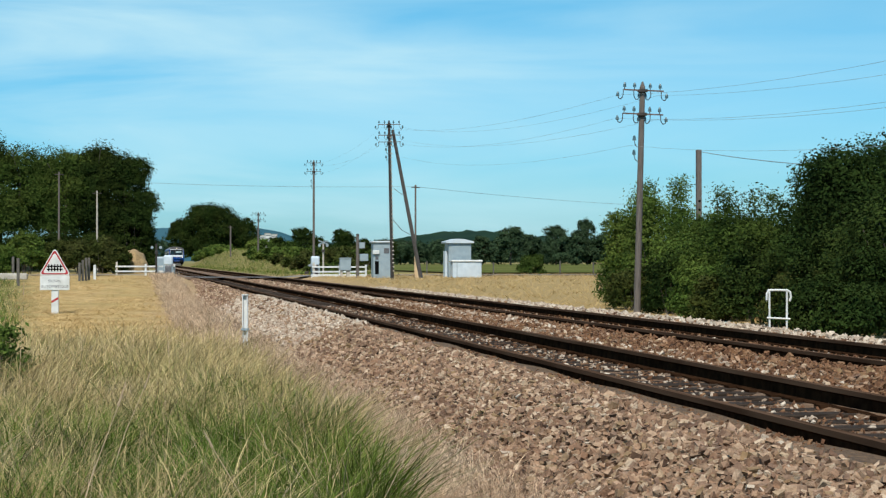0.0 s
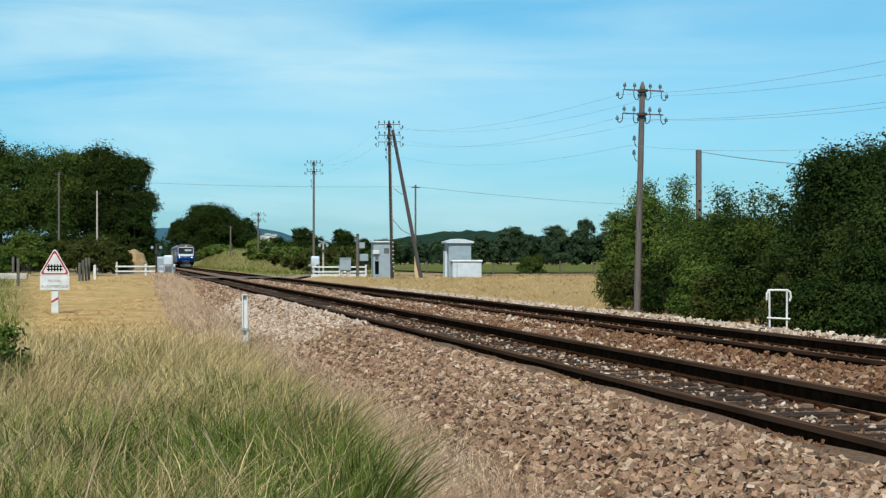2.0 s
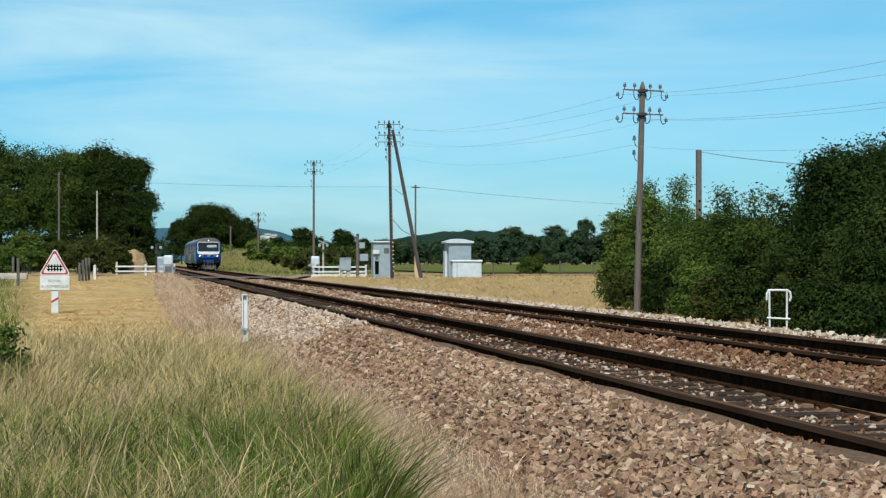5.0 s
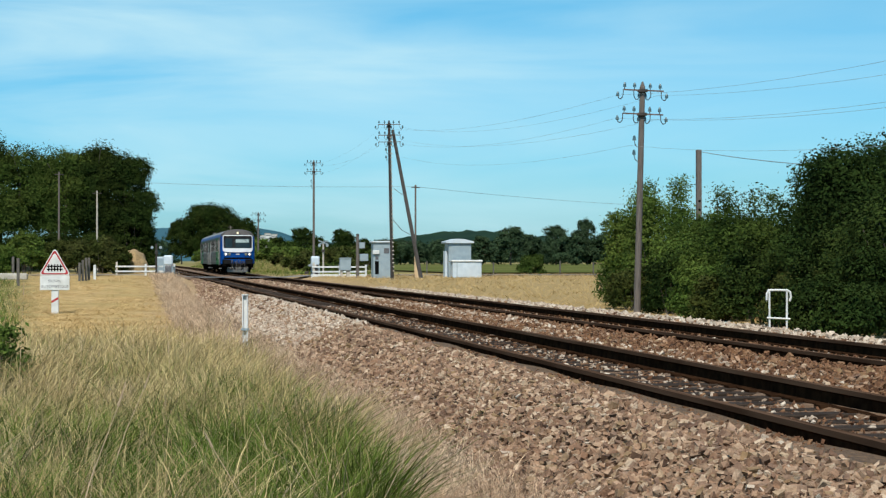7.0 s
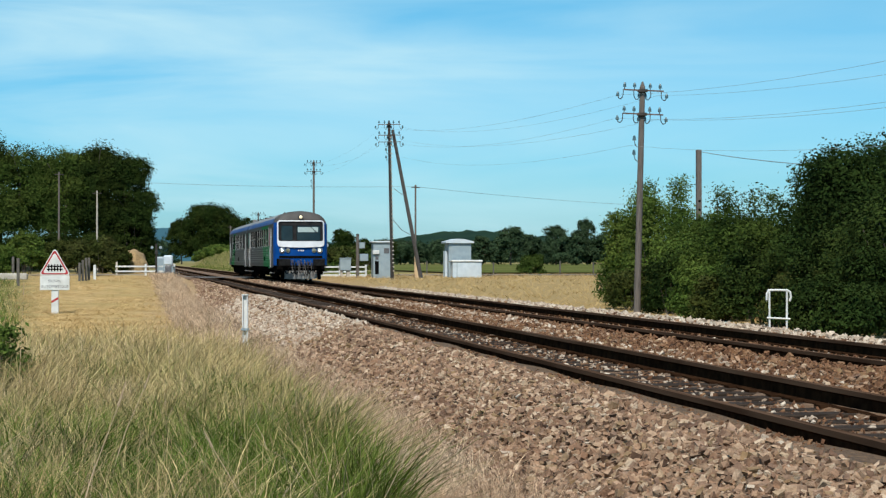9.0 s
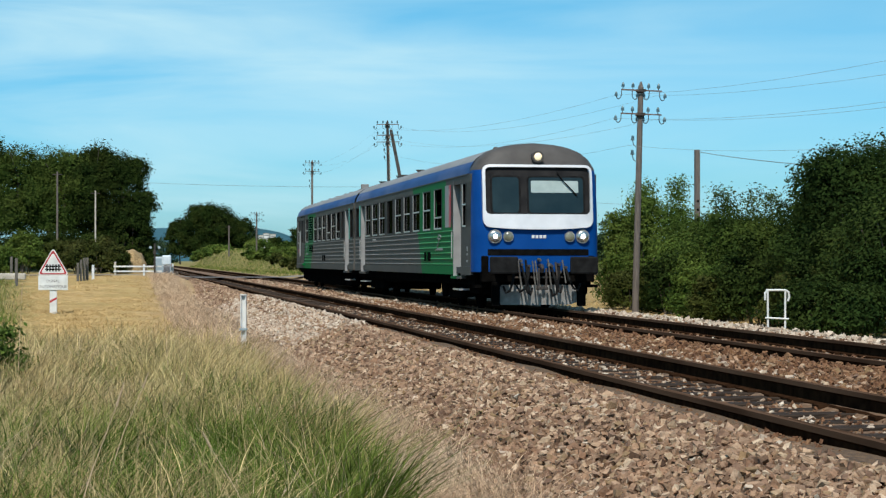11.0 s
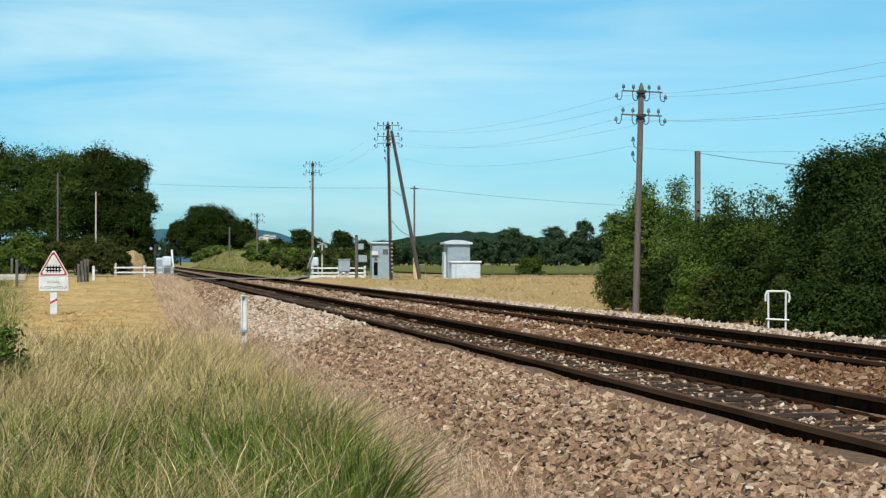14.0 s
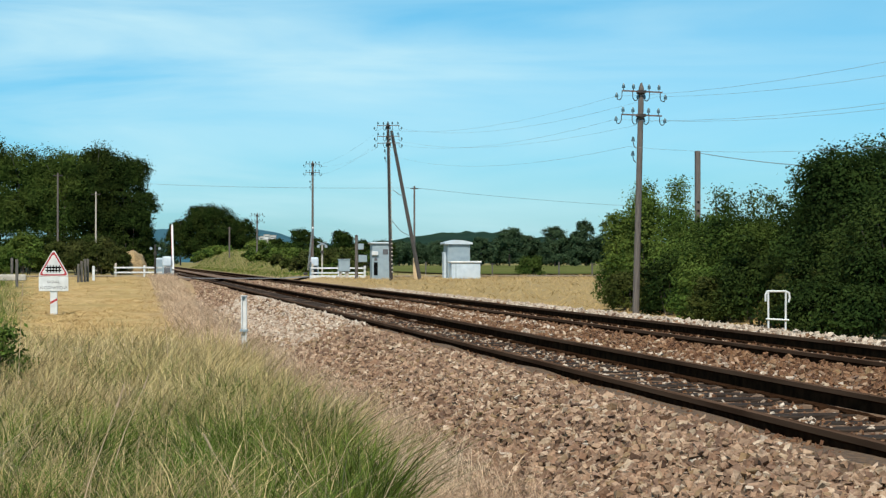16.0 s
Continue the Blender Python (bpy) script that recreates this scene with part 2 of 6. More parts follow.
M_CABINET_WHITE = material("white_box_steel", (0.40, 0.46, 0.50), (0.52, 0.58, 0.62), 3, 0.5, stains=(0.40, 0.42, 0.42), stain_scale=1.4, stain_amount=0.4)
M_POLE = material("weathered_pole_wood", (0.072, 0.060, 0.052), (0.15, 0.125, 0.108), 8, 0.9, bump=0.5, stretch=(6, 6, 0.35))
M_POLE_DARK = material("tarred_pole_wood", (0.016, 0.013, 0.012), (0.04, 0.033, 0.028), 8, 0.9, bump=0.5, stretch=(6, 6, 0.35))
M_CONCRETE = material("weathered_concrete", (0.36, 0.32, 0.27), (0.50, 0.45, 0.38), 7, 0.9, bump=0.4, stains=(0.25, 0.22, 0.18), stain_scale=1.5)
M_IRON = material("dark_iron", (0.03, 0.026, 0.024), (0.075, 0.06, 0.05), 12, 0.6, 0.5)
M_ARM = material("rusty_crossarm", (0.07, 0.04, 0.03), (0.15, 0.09, 0.07), 9, 0.9)
M_STRUT = material("grey_strut_wood", (0.05, 0.044, 0.042), (0.11, 0.098, 0.092), 8, 0.9, bump=0.5, stretch=(6, 6, 0.35))
M_BELL = material("insulator_glass", (0.03, 0.06, 0.07), (0.08, 0.13, 0.14), 10, 0.15, coat=0.6)
M_WIRE = material("weathered_wire", (0.22, 0.28, 0.31), (0.28, 0.34, 0.37), 10, 0.6, 0.4)
M_RED = material("sign_red", (0.30, 0.018, 0.022), (0.40, 0.028, 0.032), 6, 0.45)
M_BLACK = material("black_paint", (0.003, 0.003, 0.003), (0.008, 0.008, 0.008), 8, 0.9, spec=0.0)
M_INK = material("faded_black_ink", (0.06, 0.06, 0.065), (0.12, 0.12, 0.125), 8, 0.6)
M_FENCEWOOD = material("grey_fence_wood", (0.05, 0.045, 0.038), (0.13, 0.118, 0.10), 8, 0.9, bump=0.5, stretch=(5, 5, 0.5))
M_LAMPGLASS = material("signal_lens", (0.30, 0.05, 0.04), (0.45, 0.09, 0.07), 5, 0.2, coat=0.5)

# ---- the ground, one sheet to the horizon ----
xs = np.concatenate([np.linspace(-3000, -60, 12), np.linspace(-50, -12, 20), np.linspace(-11, 16, 82), np.linspace(17, 60, 40), np.linspace(75, 3000, 12)])
ys = np.concatenate([np.linspace(-400, -12, 8), np.linspace(-10, 240, 251), np.linspace(250, 500, 40), np.linspace(560, 4500, 14)])
gx, gy = np.meshgrid(xs, ys)
gz = ground_z(gx, gy) + 0.035 * np.sin(gx * 1.3 + 1.7 * np.sin(gy * 0.31)) * np.sin(gy * 0.53 + gx * 0.4) * (np.abs(gx - 6.5) > 4.4) * (gy < 140)
idx = np.arange(gx.size).reshape(gx.shape)
ground = new("ground", mesh_np("ground", np.stack([gx.ravel(), gy.ravel(), gz.ravel()], 1),
                               np.stack([idx[:-1, :-1].ravel(), idx[:-1, 1:].ravel(), idx[1:, 1:].ravel(), idx[1:, :-1].ravel()], 1)))
ground.data.materials.append(M_SOIL)
ground.data.shade_smooth()
tagged(ground, "mown straw-coloured meadow with greener patches", "ground", kind="structure")

# ---- ballast bed ----
BED_X = np.array([1.7, 2.2, 2.5, 3.6, 3.95, 4.39, 4.57, 5.87, 6.07, 6.6, 7.0, 7.92, 8.11, 9.43, 9.62, 10.2, 10.6, 11.6, 12.4])
BED_Z = np.array([-0.86, -0.735, -0.66, -0.19, -0.11, -0.10, -0.195, -0.195, -0.10, -0.13, -0.13, -0.10, -0.195, -0.195, -0.11, -0.06, -0.09, -0.60, -0.80])


def bed_z(x):
    return np.interp(x, BED_X, BED_Z)


bx = np.linspace(1.7, 12.4, 84)
by = np.concatenate([np.arange(-10, 70, 0.3), np.arange(70, 130, 1.0), np.arange(130, 640, 8.0)])
gx, gy = np.meshgrid(bx, by)
lump = np.array([noise.noise((x * 2.1, y * 1.1, 0.0)) for x, y in zip(gx.ravel(), gy.ravel())]).reshape(gx.shape)
gz = bed_z(gx) + 0.028 * lump
idx = np.arange(gx.size).reshape(gx.shape)
bed = new("ballast_bed", mesh_np("ballast_bed", np.stack([gx.ravel(), gy.ravel(), gz.ravel()], 1),
                                 np.stack([idx[:-1, :-1].ravel(), idx[:-1, 1:].ravel(), idx[1:, 1:].ravel(), idx[1:, :-1].ravel()], 1)))
bed.data.materials.append(M_BALLAST)
bed.data.shade_smooth()
tagged(bed, "brown crushed-stone ballast bed under two tracks", "ballast", kind="structure")

CHIP_V = np.array([(-1, -1, -1), (1, -1, -1), (1, 1, -1), (-1, 1, -1), (-1, -1, 1), (1, -1, 1), (1, 1, 1), (-1, 1, 1)]) * 0.62
CHIP_F = np.array([(0, 2, 1), (0, 3, 2), (4, 5, 6), (4, 6, 7), (0, 1, 5), (0, 5, 4), (1, 2, 6), (1, 6, 5), (2, 3, 7), (2, 7, 6), (3, 0, 4), (3, 4, 7)])


def turns(n):
    """Random rotations as (n, 3, 3)."""
    q = RNG.normal(size=(n, 4)) * np.array([1, 0.42, 0.42, 1])
    q /= np.linalg.norm(q, axis=1)[:, None]
    w, x, y, z = q.T
    return np.stack([np.stack([1 - 2 * (y * y + z * z), 2 * (x * y - z * w), 2 * (x * z + y * w)], 1),
                     np.stack([2 * (x * y + z * w), 1 - 2 * (x * x + z * z), 2 * (y * z - x * w)], 1),
                     np.stack([2 * (x * z - y * w), 2 * (y * z + x * w), 1 - 2 * (x * x + y * y)], 1)], 1)


def stones(name, label, mat, areas):
    """Angular broken stones strewn over stretches of the bed: rows of x0, x1, y0, y1, stones per square metre, radius."""
    vs, fs, base = [], [], 0
    for x0, x1, y0, y1, per, rad in areas:
        n = int((x1 - x0) * (y1 - y0) * per)
        p = np.stack([RNG.uniform(x0, x1, n), RNG.uniform(y0, y1, n)], 1)
        r = rad * RNG.uniform(0.55, 1.35, n)
        z = bed_z(p[:, 0]) + r * RNG.uniform(-0.1, 0.75, n)
        squash = np.stack([np.ones(n), RNG.uniform(0.5, 0.95, n), RNG.uniform(0.3, 0.65, n)], 1)
        v = CHIP_V[None] * RNG.uniform(0.55, 1.35, (n, 8, 1)) * squash[:, None, :] * r[:, None, None]
        v = np.einsum("nij,nkj->nki", turns(n), v)
        v += np.stack([p[:, 0], p[:, 1], z], 1)[:, None, :]
        vs.append(v.reshape(-1, 3))
        fs.append((CHIP_F[None] + (np.arange(n) * 8)[:, None, None]).reshape(-1, 3) + base)
        base += n * 8
    ob = new(name, mesh_np(name, np.concatenate(vs), np.concatenate(fs)))
    ob.data.shade_flat()
    ob.data.materials.append(mat)
    return tagged(ob, label, "ballast", kind="stuff")


stones("ballast_stones", "angular brown ballast stones on the bank", M_STONE,
       [(2.0, 4.15, 8.5, 24, 640, 0.043), (2.1, 4.1, 24, 45, 330, 0.058), (2.2, 4.0, 45, 75, 150, 0.07), (2.4, 4.1, 75, 112, 50, 0.085), (6.2, 7.8, 60, 110, 30, 0.075), (6.3, 7.7, 12, 60, 30, 0.05)])
stones("pale_ballast_stones", "pale fresh ballast stones along the shoulders", M_STONE_PALE,
       [(2.8, 4.25, 32, 60, 420, 0.06), (2.3, 3.4, 38, 58, 220, 0.06), (9.75, 11.2, 20, 75, 110, 0.06), (4.6, 5.84, 10, 50, 34, 0.028), (8.15, 9.4, 18, 60, 26, 0.034), (6.3, 6.9, 16, 60, 18, 0.05), (2.0, 4.1, 8.5, 24, 12, 0.038),
        (7.2, 7.7, 30, 90, 30, 0.055)])
stones("rusty_ballast_stones", "rust-stained ballast stones beside the rails", M_STONE_RUST,
       [(3.9, 4.36, 9, 50, 300, 0.025), (6.08, 7.0, 11, 50, 175, 0.041), (7.0, 7.92, 14, 55, 155, 0.043), (8.1, 9.45, 18, 60, 60, 0.038),
        (4.58, 5.86, 10, 50, 70, 0.028), (9.6, 10.1, 20, 60, 90, 0.05)])

fx, fy = np.meshgrid(np.linspace(3.86, 4.38, 9), np.arange(6, 60, 0.25))
fz = bed_z(fx) + 0.022 + 0.016 * np.sin(fy * 1.7 + 3 * fx) * np.sin(fy * 0.43) - 0.06 * (1 - smooth(3.86, 4.0, fx))
fi = np.arange(fx.size).reshape(fx.shape)
fines = new("rail_dust", mesh_np("rail_dust", np.stack([fx.ravel(), fy.ravel(), fz.ravel()], 1),
                                 np.stack([fi[:-1, :-1].ravel(), fi[:-1, 1:].ravel(), fi[1:, 1:].ravel(), fi[1:, :-1].ravel()], 1)))
fines.data.materials.append(M_FINES)
tagged(fines, "ochre rust dust on the ballast beside the rail", "ballast", kind="stuff")

# ---- the two tracks ----
RAIL_PROFILE = [(-0.036, -0.006), (-0.028, 0), (0.028, 0), (0.036, -0.006), (0.036, -0.04), (0.010, -0.055), (0.010, -0.145), (0.07, -0.158),
                (0.07, -0.172), (-0.07, -0.172), (-0.07, -0.158), (-0.010, -0.145), (-0.010, -0.055), (-0.036, -0.04)]
sleeper_bm = bmesh.new()
box(sleeper_bm, -1.3, 1.3, -0.125, 0.125, -0.32, -0.172, bevel=0.012)
for ti, tx in enumerate(TRACK_X):
    track = thing("railway_track", pose(tx, 0, 0), "rusty rails on dark timber sleepers in brown ballast", "railway track", "the two tracks", "structure")
    for sgn in (-1, 1):
        part("rail", prism(bmesh.new(), [(sgn * 0.7525 + a, b) for a, b in RAIL_PROFILE], "y", -10, 640), M_RAIL, track, "rusted steel rail darkened for the shade under its head")
        part("rail_head", boxes((sgn * 0.7525 - 0.038, sgn * 0.7525 + 0.038, -10, 640, -0.038, 0.003)), M_RAILTOP, track, "rust-brown worn head of a rail")
    first = part("sleeper", sleeper_bm.copy(), M_SLEEPER, track)
    first.location = (0, 7.0, 0.0)
    for i in range(1, 290):
        s = first.copy()
        scene.collection.objects.link(s)
        s.location = (RNG.uniform(-0.03, 0.03), 7.0 + 0.6 * i + RNG.uniform(-0.015, 0.015), RNG.uniform(-0.012, 0.006))
        s.rotation_euler = (0, 0, RNG.uniform(-0.012, 0.012))
    far = bmesh.new()
    for i in range(290, 760):
        box(far, -1.3, 1.3, 7.0 + 0.6 * i - 0.125, 7.0 + 0.6 * i + 0.125, -0.3, -0.174)
    tagged(part("far_sleepers", far, M_SLEEPER, track), kind="stuff")
    clip = bmesh.new()
    for i in range(0, 110):
        for sgn in (-1, 1):
            for side in (-1, 1):
                cx, cy = sgn * 0.7525 + side * 0.105, 7.0 + 0.6 * i
                box(clip, cx - 0.045, cx + 0.045, cy - 0.075, cy + 0.075, -0.18, -0.148)
    tagged(part("rail_chairs", clip, M_RAIL, track, "iron chairs that hold the rails"), kind="stuff")
sleeper_bm.free()

# ---- level crossing: road, deck, fences, barriers, signals ----
ROAD_Y0, ROAD_Y1 = 115.4, 121.0
rx = np.array([-120, -30, -8, 0, 2.5, 3.8, 4.35, 10.0, 10.6, 12.0, 16, 40, 120.0])
rz = np.array([0.17, 0.17, 0.17, 0.17, 0.15, 0.06, 0.012, 0.012, 0.06, 0.13, 0.14, 0.14, 0.14])
rv = [(x, y, z) for x, z in zip(rx, rz) for y in (ROAD_Y0, ROAD_Y1)]
road = new("road", mesh_np("road", rv, [(2 * i, 2 * i + 2, 2 * i + 3, 2 * i + 1) for i in range(len(rx) - 1)]))
road.data.materials.append(M_ASPHALT)
tagged(road, "narrow grey asphalt road over the tracks", "road", kind="structure")


def crossing_fence(x0, x1, y, z, kerb):
    f = thing("crossing_fence", pose(x0, y, z), "low white railed fence beside the level crossing", "fence", "crossing fences")
    w = x1 - x0
    n = 3
    for i in range(n):
        px = w * i / (n - 1)
        part("post", boxes((px - 0.06, px + 0.06, -0.06, 0.06, -0.25, 0.66 + (0.14 if i == 0 else 0)), bevel=0.012), M_WHITE if i else M_CONCRETE, f)
    for zz in (0.52, 0.22):
        part("fence_rail", boxes((-0.1, w + 0.05, -0.10, -0.062, zz - 0.048, zz + 0.048), bevel=0.008), M_WHITE, f, "white-painted fence rail")
    if kerb:
        part("kerb", boxes((-0.2, w - 0.1, -0.5, -0.25, -0.22, 0.06), bevel=0.02), M_WHITE, f, "white kerb at the fence's foot")
    return f


crossing_fence(-0.75, 2.75, 113.4, 0.20, False)
crossing_fence(11.4, 14.7, 113.4, 0.16, True)


def barrier(x, y, z, turned, label):
    """A half barrier: a grey drive box on a stand, with an arm that swings up. Returns the arm."""
    b = thing("level_crossing_barrier", pose(x, y, z, 0, 0, turned), label, "barrier", "crossing barriers")
    part("stand", boxes((-0.2, 0.2, -0.25, 0.25, -0.25, 0.34), bevel=0.03), M_IRON, b, "dark stand of the drive")
    part("drive_box", boxes((-0.29, 0.27, -0.34, 0.30, 0.62, 1.24), bevel=0.10), M_CABINET_WHITE, b, "pale rounded drive box")
    part("side_plate", boxes((-0.30, -0.21, -0.3, 0.3, -0.02, 0.62), bevel=0.015), M_CABINET, b)
    part("side_plate", boxes((0.19, 0.27, -0.3, 0.3, -0.02, 0.62), bevel=0.015), M_CABINET, b)
    part("cover", boxes((-0.20, 0.18, -0.315, -0.26, 0.12, 0.58), bevel=0.015), M_INK, b, "dark front cover")
    part("counterweight", boxes((0.40, 0.66, -0.55, -0.2, 0.02, 0.22), bevel=0.03), M_IRON, b, "iron counterweight at the foot")
    arm = new("arm")
    arm.parent = b
    arm.location = (0.36, 0.0, 0.62)
    tagged(arm, "white barrier arm with a red edge")
    part("beam", boxes((-0.055, 0.055, -0.3, 3.75, -0.08, 0.08), bevel=0.01), M_WHITE, arm, "long white beam")
    part("red_edge", boxes((-0.075, -0.057, 0.2, 3.7, -0.06, 0.06)), M_RED, arm, "red edge strip")
    return arm


arm_near = barrier(2.36, 112.2, 0.17, 0, "pale grey barrier drive with a white arm at the road")
arm_far = barrier(12.35, 121.9, 0.14, 180, "pale grey barrier drive beyond the tracks, arm at the road")


def signal(x, y, z, tall, label):
    s = thing("crossing_signal", pose(x, y, z), label, "signal", "crossing signals")
    part("mast", rods(((0, 0, -0.25), (0, 0, tall), 0.06)), M_CONCRETE if tall > 2 else M_IRON, s)
    part("lamp_head", rods(((0.0, -0.12, tall * 0.72), (0.0, 0.16, tall * 0.72), 0.11), seg=16), M_IRON, s, "round dark-backed warning lamp")
    part("lens", rods(((0.0, 0.165, tall * 0.72), (0.0, 0.19, tall * 0.72), 0.09), seg=16), M_LAMPGLASS, s)
    for hx in (-0.26, 0.26):
        part("hood", rods(((hx, -0.08, tall * 0.88), (hx, 0.14, tall * 0.88), 0.09), seg=14), M_CABINET, s)
    a = radians(22)
    for sgn in (-1, 1) if tall > 2 else ():
        bm = bmesh.new()
        box(bm, -0.36, 0.36, -0.02, 0.02, -0.035, 0.035)
        bmesh.ops.transform(bm, matrix=pose(0, -0.05 - 0.03 * sgn, tall * 0.97, 0, math.degrees(a) * sgn, 0), verts=bm.verts[:])
        part("cross_board", bm, M_CABINET, s, "pale board of the crossing's cross")
    return s


signal(1.65, 113.0, 0.18, 1.95, "warning lamp and cross on a mast by the road")
signal(12.96, 122.4, 0.12, 2.25, "warning lamps and white cross beyond the tracks")
box_cab = thing("equipment_cabinet", pose(1.95, 114.6, 0.17), "small pale equipment cabinet by the barrier", "cabinet")
part("body", boxes((-0.3, 0.3, -0.2, 0.2, -0.2, 1.15), bevel=0.03), M_CABINET_WHITE, box_cab)
part("door", boxes((-0.24, 0.24, -0.215, -0.197, 0.1, 1.05), bevel=0.006), M_CABINET, box_cab)

cab = thing("equipment_cabinet", pose(12.65, 107.4, 0.08), "small grey steel cabinet on a short stand", "cabinet")
part("body", boxes((-0.30, 0.36, -0.2, 0.2, 0.42, 1.12), bevel=0.02), M_CABINET, cab)
part("lid", boxes((-0.33, 0.39, -0.24, 0.24, 1.12, 1.17), bevel=0.015), M_CABINET, cab, "sloping steel lid")
part("stand", boxes((-0.26, -0.12, -0.1, 0.1, -0.3, 0.43), (0.1, 0.3, -0.1, 0.1, -0.3, 0.43)), M_CONCRETE, cab)

tp = thing("telephone_post", pose(13.4, 107.2, 0.06), "weathered wooden post with two grey boxes", "post")
part("post", rods(((0, 0, -0.3), (0, 0, 2.55), 0.10, 0.09)), M_POLE, tp)
part("junction_box", boxes((0.1, 0.42, -0.13, 0.13, 1.75, 2.1), bevel=0.02), M_CABINET, tp)
part("telephone_box", boxes((0.12, 0.62, -0.15, 0.15, 1.0, 1.42), bevel=0.02), M_CABINET, tp)
part("cap", rods(((0, 0, 2.55), (0, 0, 2.62), 0.12, 0.03)), M_IRON, tp)

tall = thing("relay_kiosk", pose(14.25, 103.6, 0.05), "tall pale grey relay kiosk beside a telegraph pole", "kiosk")
part("body", boxes((-0.45, 0.60, -0.5, 0.5, -0.3, 2.06), bevel=0.02), M_CABINET, tall)
part("roof", boxes((-0.55, 0.68, -0.6, 0.6, 2.06, 2.16), bevel=0.03), M_CABINET_WHITE, tall, "flat pale roof")
part("window", boxes((0.16, 0.46, -0.515, -0.49, 1.45, 1.75)), M_INK, tall, "small dark window")
part("meter_box", boxes((-0.50, -0.12, -0.62, -0.503, 1.40, 1.62), bevel=0.02), M_WHITE, tall, "white box on its wall")
part("hatch", boxes((-0.33, -0.16, -0.52, -0.503, 1.08, 1.28)), M_INK, tall)
part("grille", boxes((-0.36, -0.14, -0.52, -0.503, 0.25, 1.0)), M_BLACK, tall, "dark slatted grille")

sh = thing("relay_hut", pose(19.3, 106.6, 0.10), "pale blue-grey steel hut with a shallow roof", "hut")
part("body", boxes((-0.62, 0.74, -0.7, 0.7, -0.3, 2.02), bevel=0.02), M_CABINET, sh)
roof = bmesh.new()
prism(roof, [(-0.80, 2.02), (0.88, 2.02), (0.88, 2.12), (0.3, 2.26), (-0.2, 2.28), (-0.80, 2.12)], "y", -0.85, 0.85)
part("roof", roof, M_CABINET_WHITE, sh, "shallow white roof with eaves")
part("side_duct", boxes((-0.78, -0.625, -0.3, 0.3, -0.3, 1.55), bevel=0.02), M_CABINET_WHITE, sh)
part("door", boxes((-0.5, 0.62, -0.722, -0.703, 0.05, 1.9), bevel=0.005), M_CABINET, sh)
bb = thing("battery_box", pose(19.42, 104.3, 0.12), "low white lidded battery box before the hut", "box")
part("body", boxes((-0.86, 0.86, -0.4, 0.4, -0.04, 0.88), bevel=0.03), M_CABINET_WHITE, bb)
part("lid", boxes((-0.92, 0.92, -0.46, 0.46, 0.88, 1.0), bevel=0.04), M_WHITE, bb, "white overhanging lid")
part("corner_strip", boxes((-0.62, -0.58, -0.415, -0.40, 0.02, 0.85)), M_CABINET, bb)
for sx in (-0.6, 0.2, 0.7):
    part("foot", boxes((sx - 0.1, sx + 0.1, -0.42, 0.3, -0.3, -0.04)), M_BLACK, bb)

# ---- telegraph poles and wires ----
arc = [(0.0, 0, 0.03), (0.0, 0, -0.13), (0.02, 0, -0.20), (0.07, 0, -0.25), (0.13, 0, -0.23), (0.155, 0, -0.15)]


def insulator(x, z, side, up, parent):
    """A glass bell on a swan-neck hook, or standing on the arm."""
    holder = bmesh.new()
    if up:
        rod(holder, (x, 0, z), (x, 0, z + 0.12), 0.012, seg=6)
    else:
        pipe(holder, [(x + side * a, b, z + c) for a, b, c in arc], 0.012, seg=6)
    hook = part("hook", holder, M_IRON, parent)
    bx, bz = (x, z + 0.12) if up else (x + side * 0.155, z - 0.15)
    part("bell", rods(((bx, 0, bz - 0.03), (bx, 0, bz + 0.045), 0.047, 0.044), ((bx, 0, bz + 0.045), (bx, 0, bz + 0.10), 0.038, 0.018), seg=10), M_BELL, hook, "glass insulator bell")


def telegraph_pole(x, y, z, h, lean, arms, half, label, mat, pegs=False):
    p = thing("telegraph_pole", pose(x, y, z, 0, lean, 0), label, "pole", "telegraph poles")
    part("post", rods(((0, 0, -0.5), (0, 0, h - 0.12), 0.098, 0.076), ((0, 0, h - 0.12), (0, 0, h + 0.04), 0.076, 0.02), seg=14), mat, p, smooth=True)
    for i, az in enumerate(arms):
        zz = h - az
        part("crossarm", boxes((-half, half, -0.145, -0.10, zz - 0.018, zz + 0.018)), M_ARM, p, "rusty iron crossarm")
        ofs = part("bracket", boxes((-0.11, 0.11, -0.15, 0.11, zz - 0.04, zz + 0.04)), M_IRON, p)
        for j, fx in enumerate((-0.95, -0.42, 0.42, 0.95)):
            arm_x = fx * half
            insulator(arm_x, zz, 1 if j in (1, 3) else -1, False, p)
            if i < 2:
                insulator(arm_x * 0.93, zz, 0, True, p)
    for dz in (1.45, 1.85):
        hk = bmesh.new()
        pipe(hk, [(-0.1, 0, h - dz - 0.35), (-0.17, 0, h - dz - 0.28), (-0.2, 0, h - dz - 0.15)], 0.012, seg=6)
        hook = part("hook", hk, M_IRON, p)
        part("bell", rods(((-0.2, 0, h - dz - 0.16), (-0.2, 0, h - dz - 0.03), 0.055, 0.03)), M_BELL, hook)
    if pegs:
        for k in range(34):
            part("step_peg", boxes((0.02, 0.11, -0.12, -0.06, 0.6 + k * 0.22, 0.66 + k * 0.22)), M_CONCRETE, p)
    return p


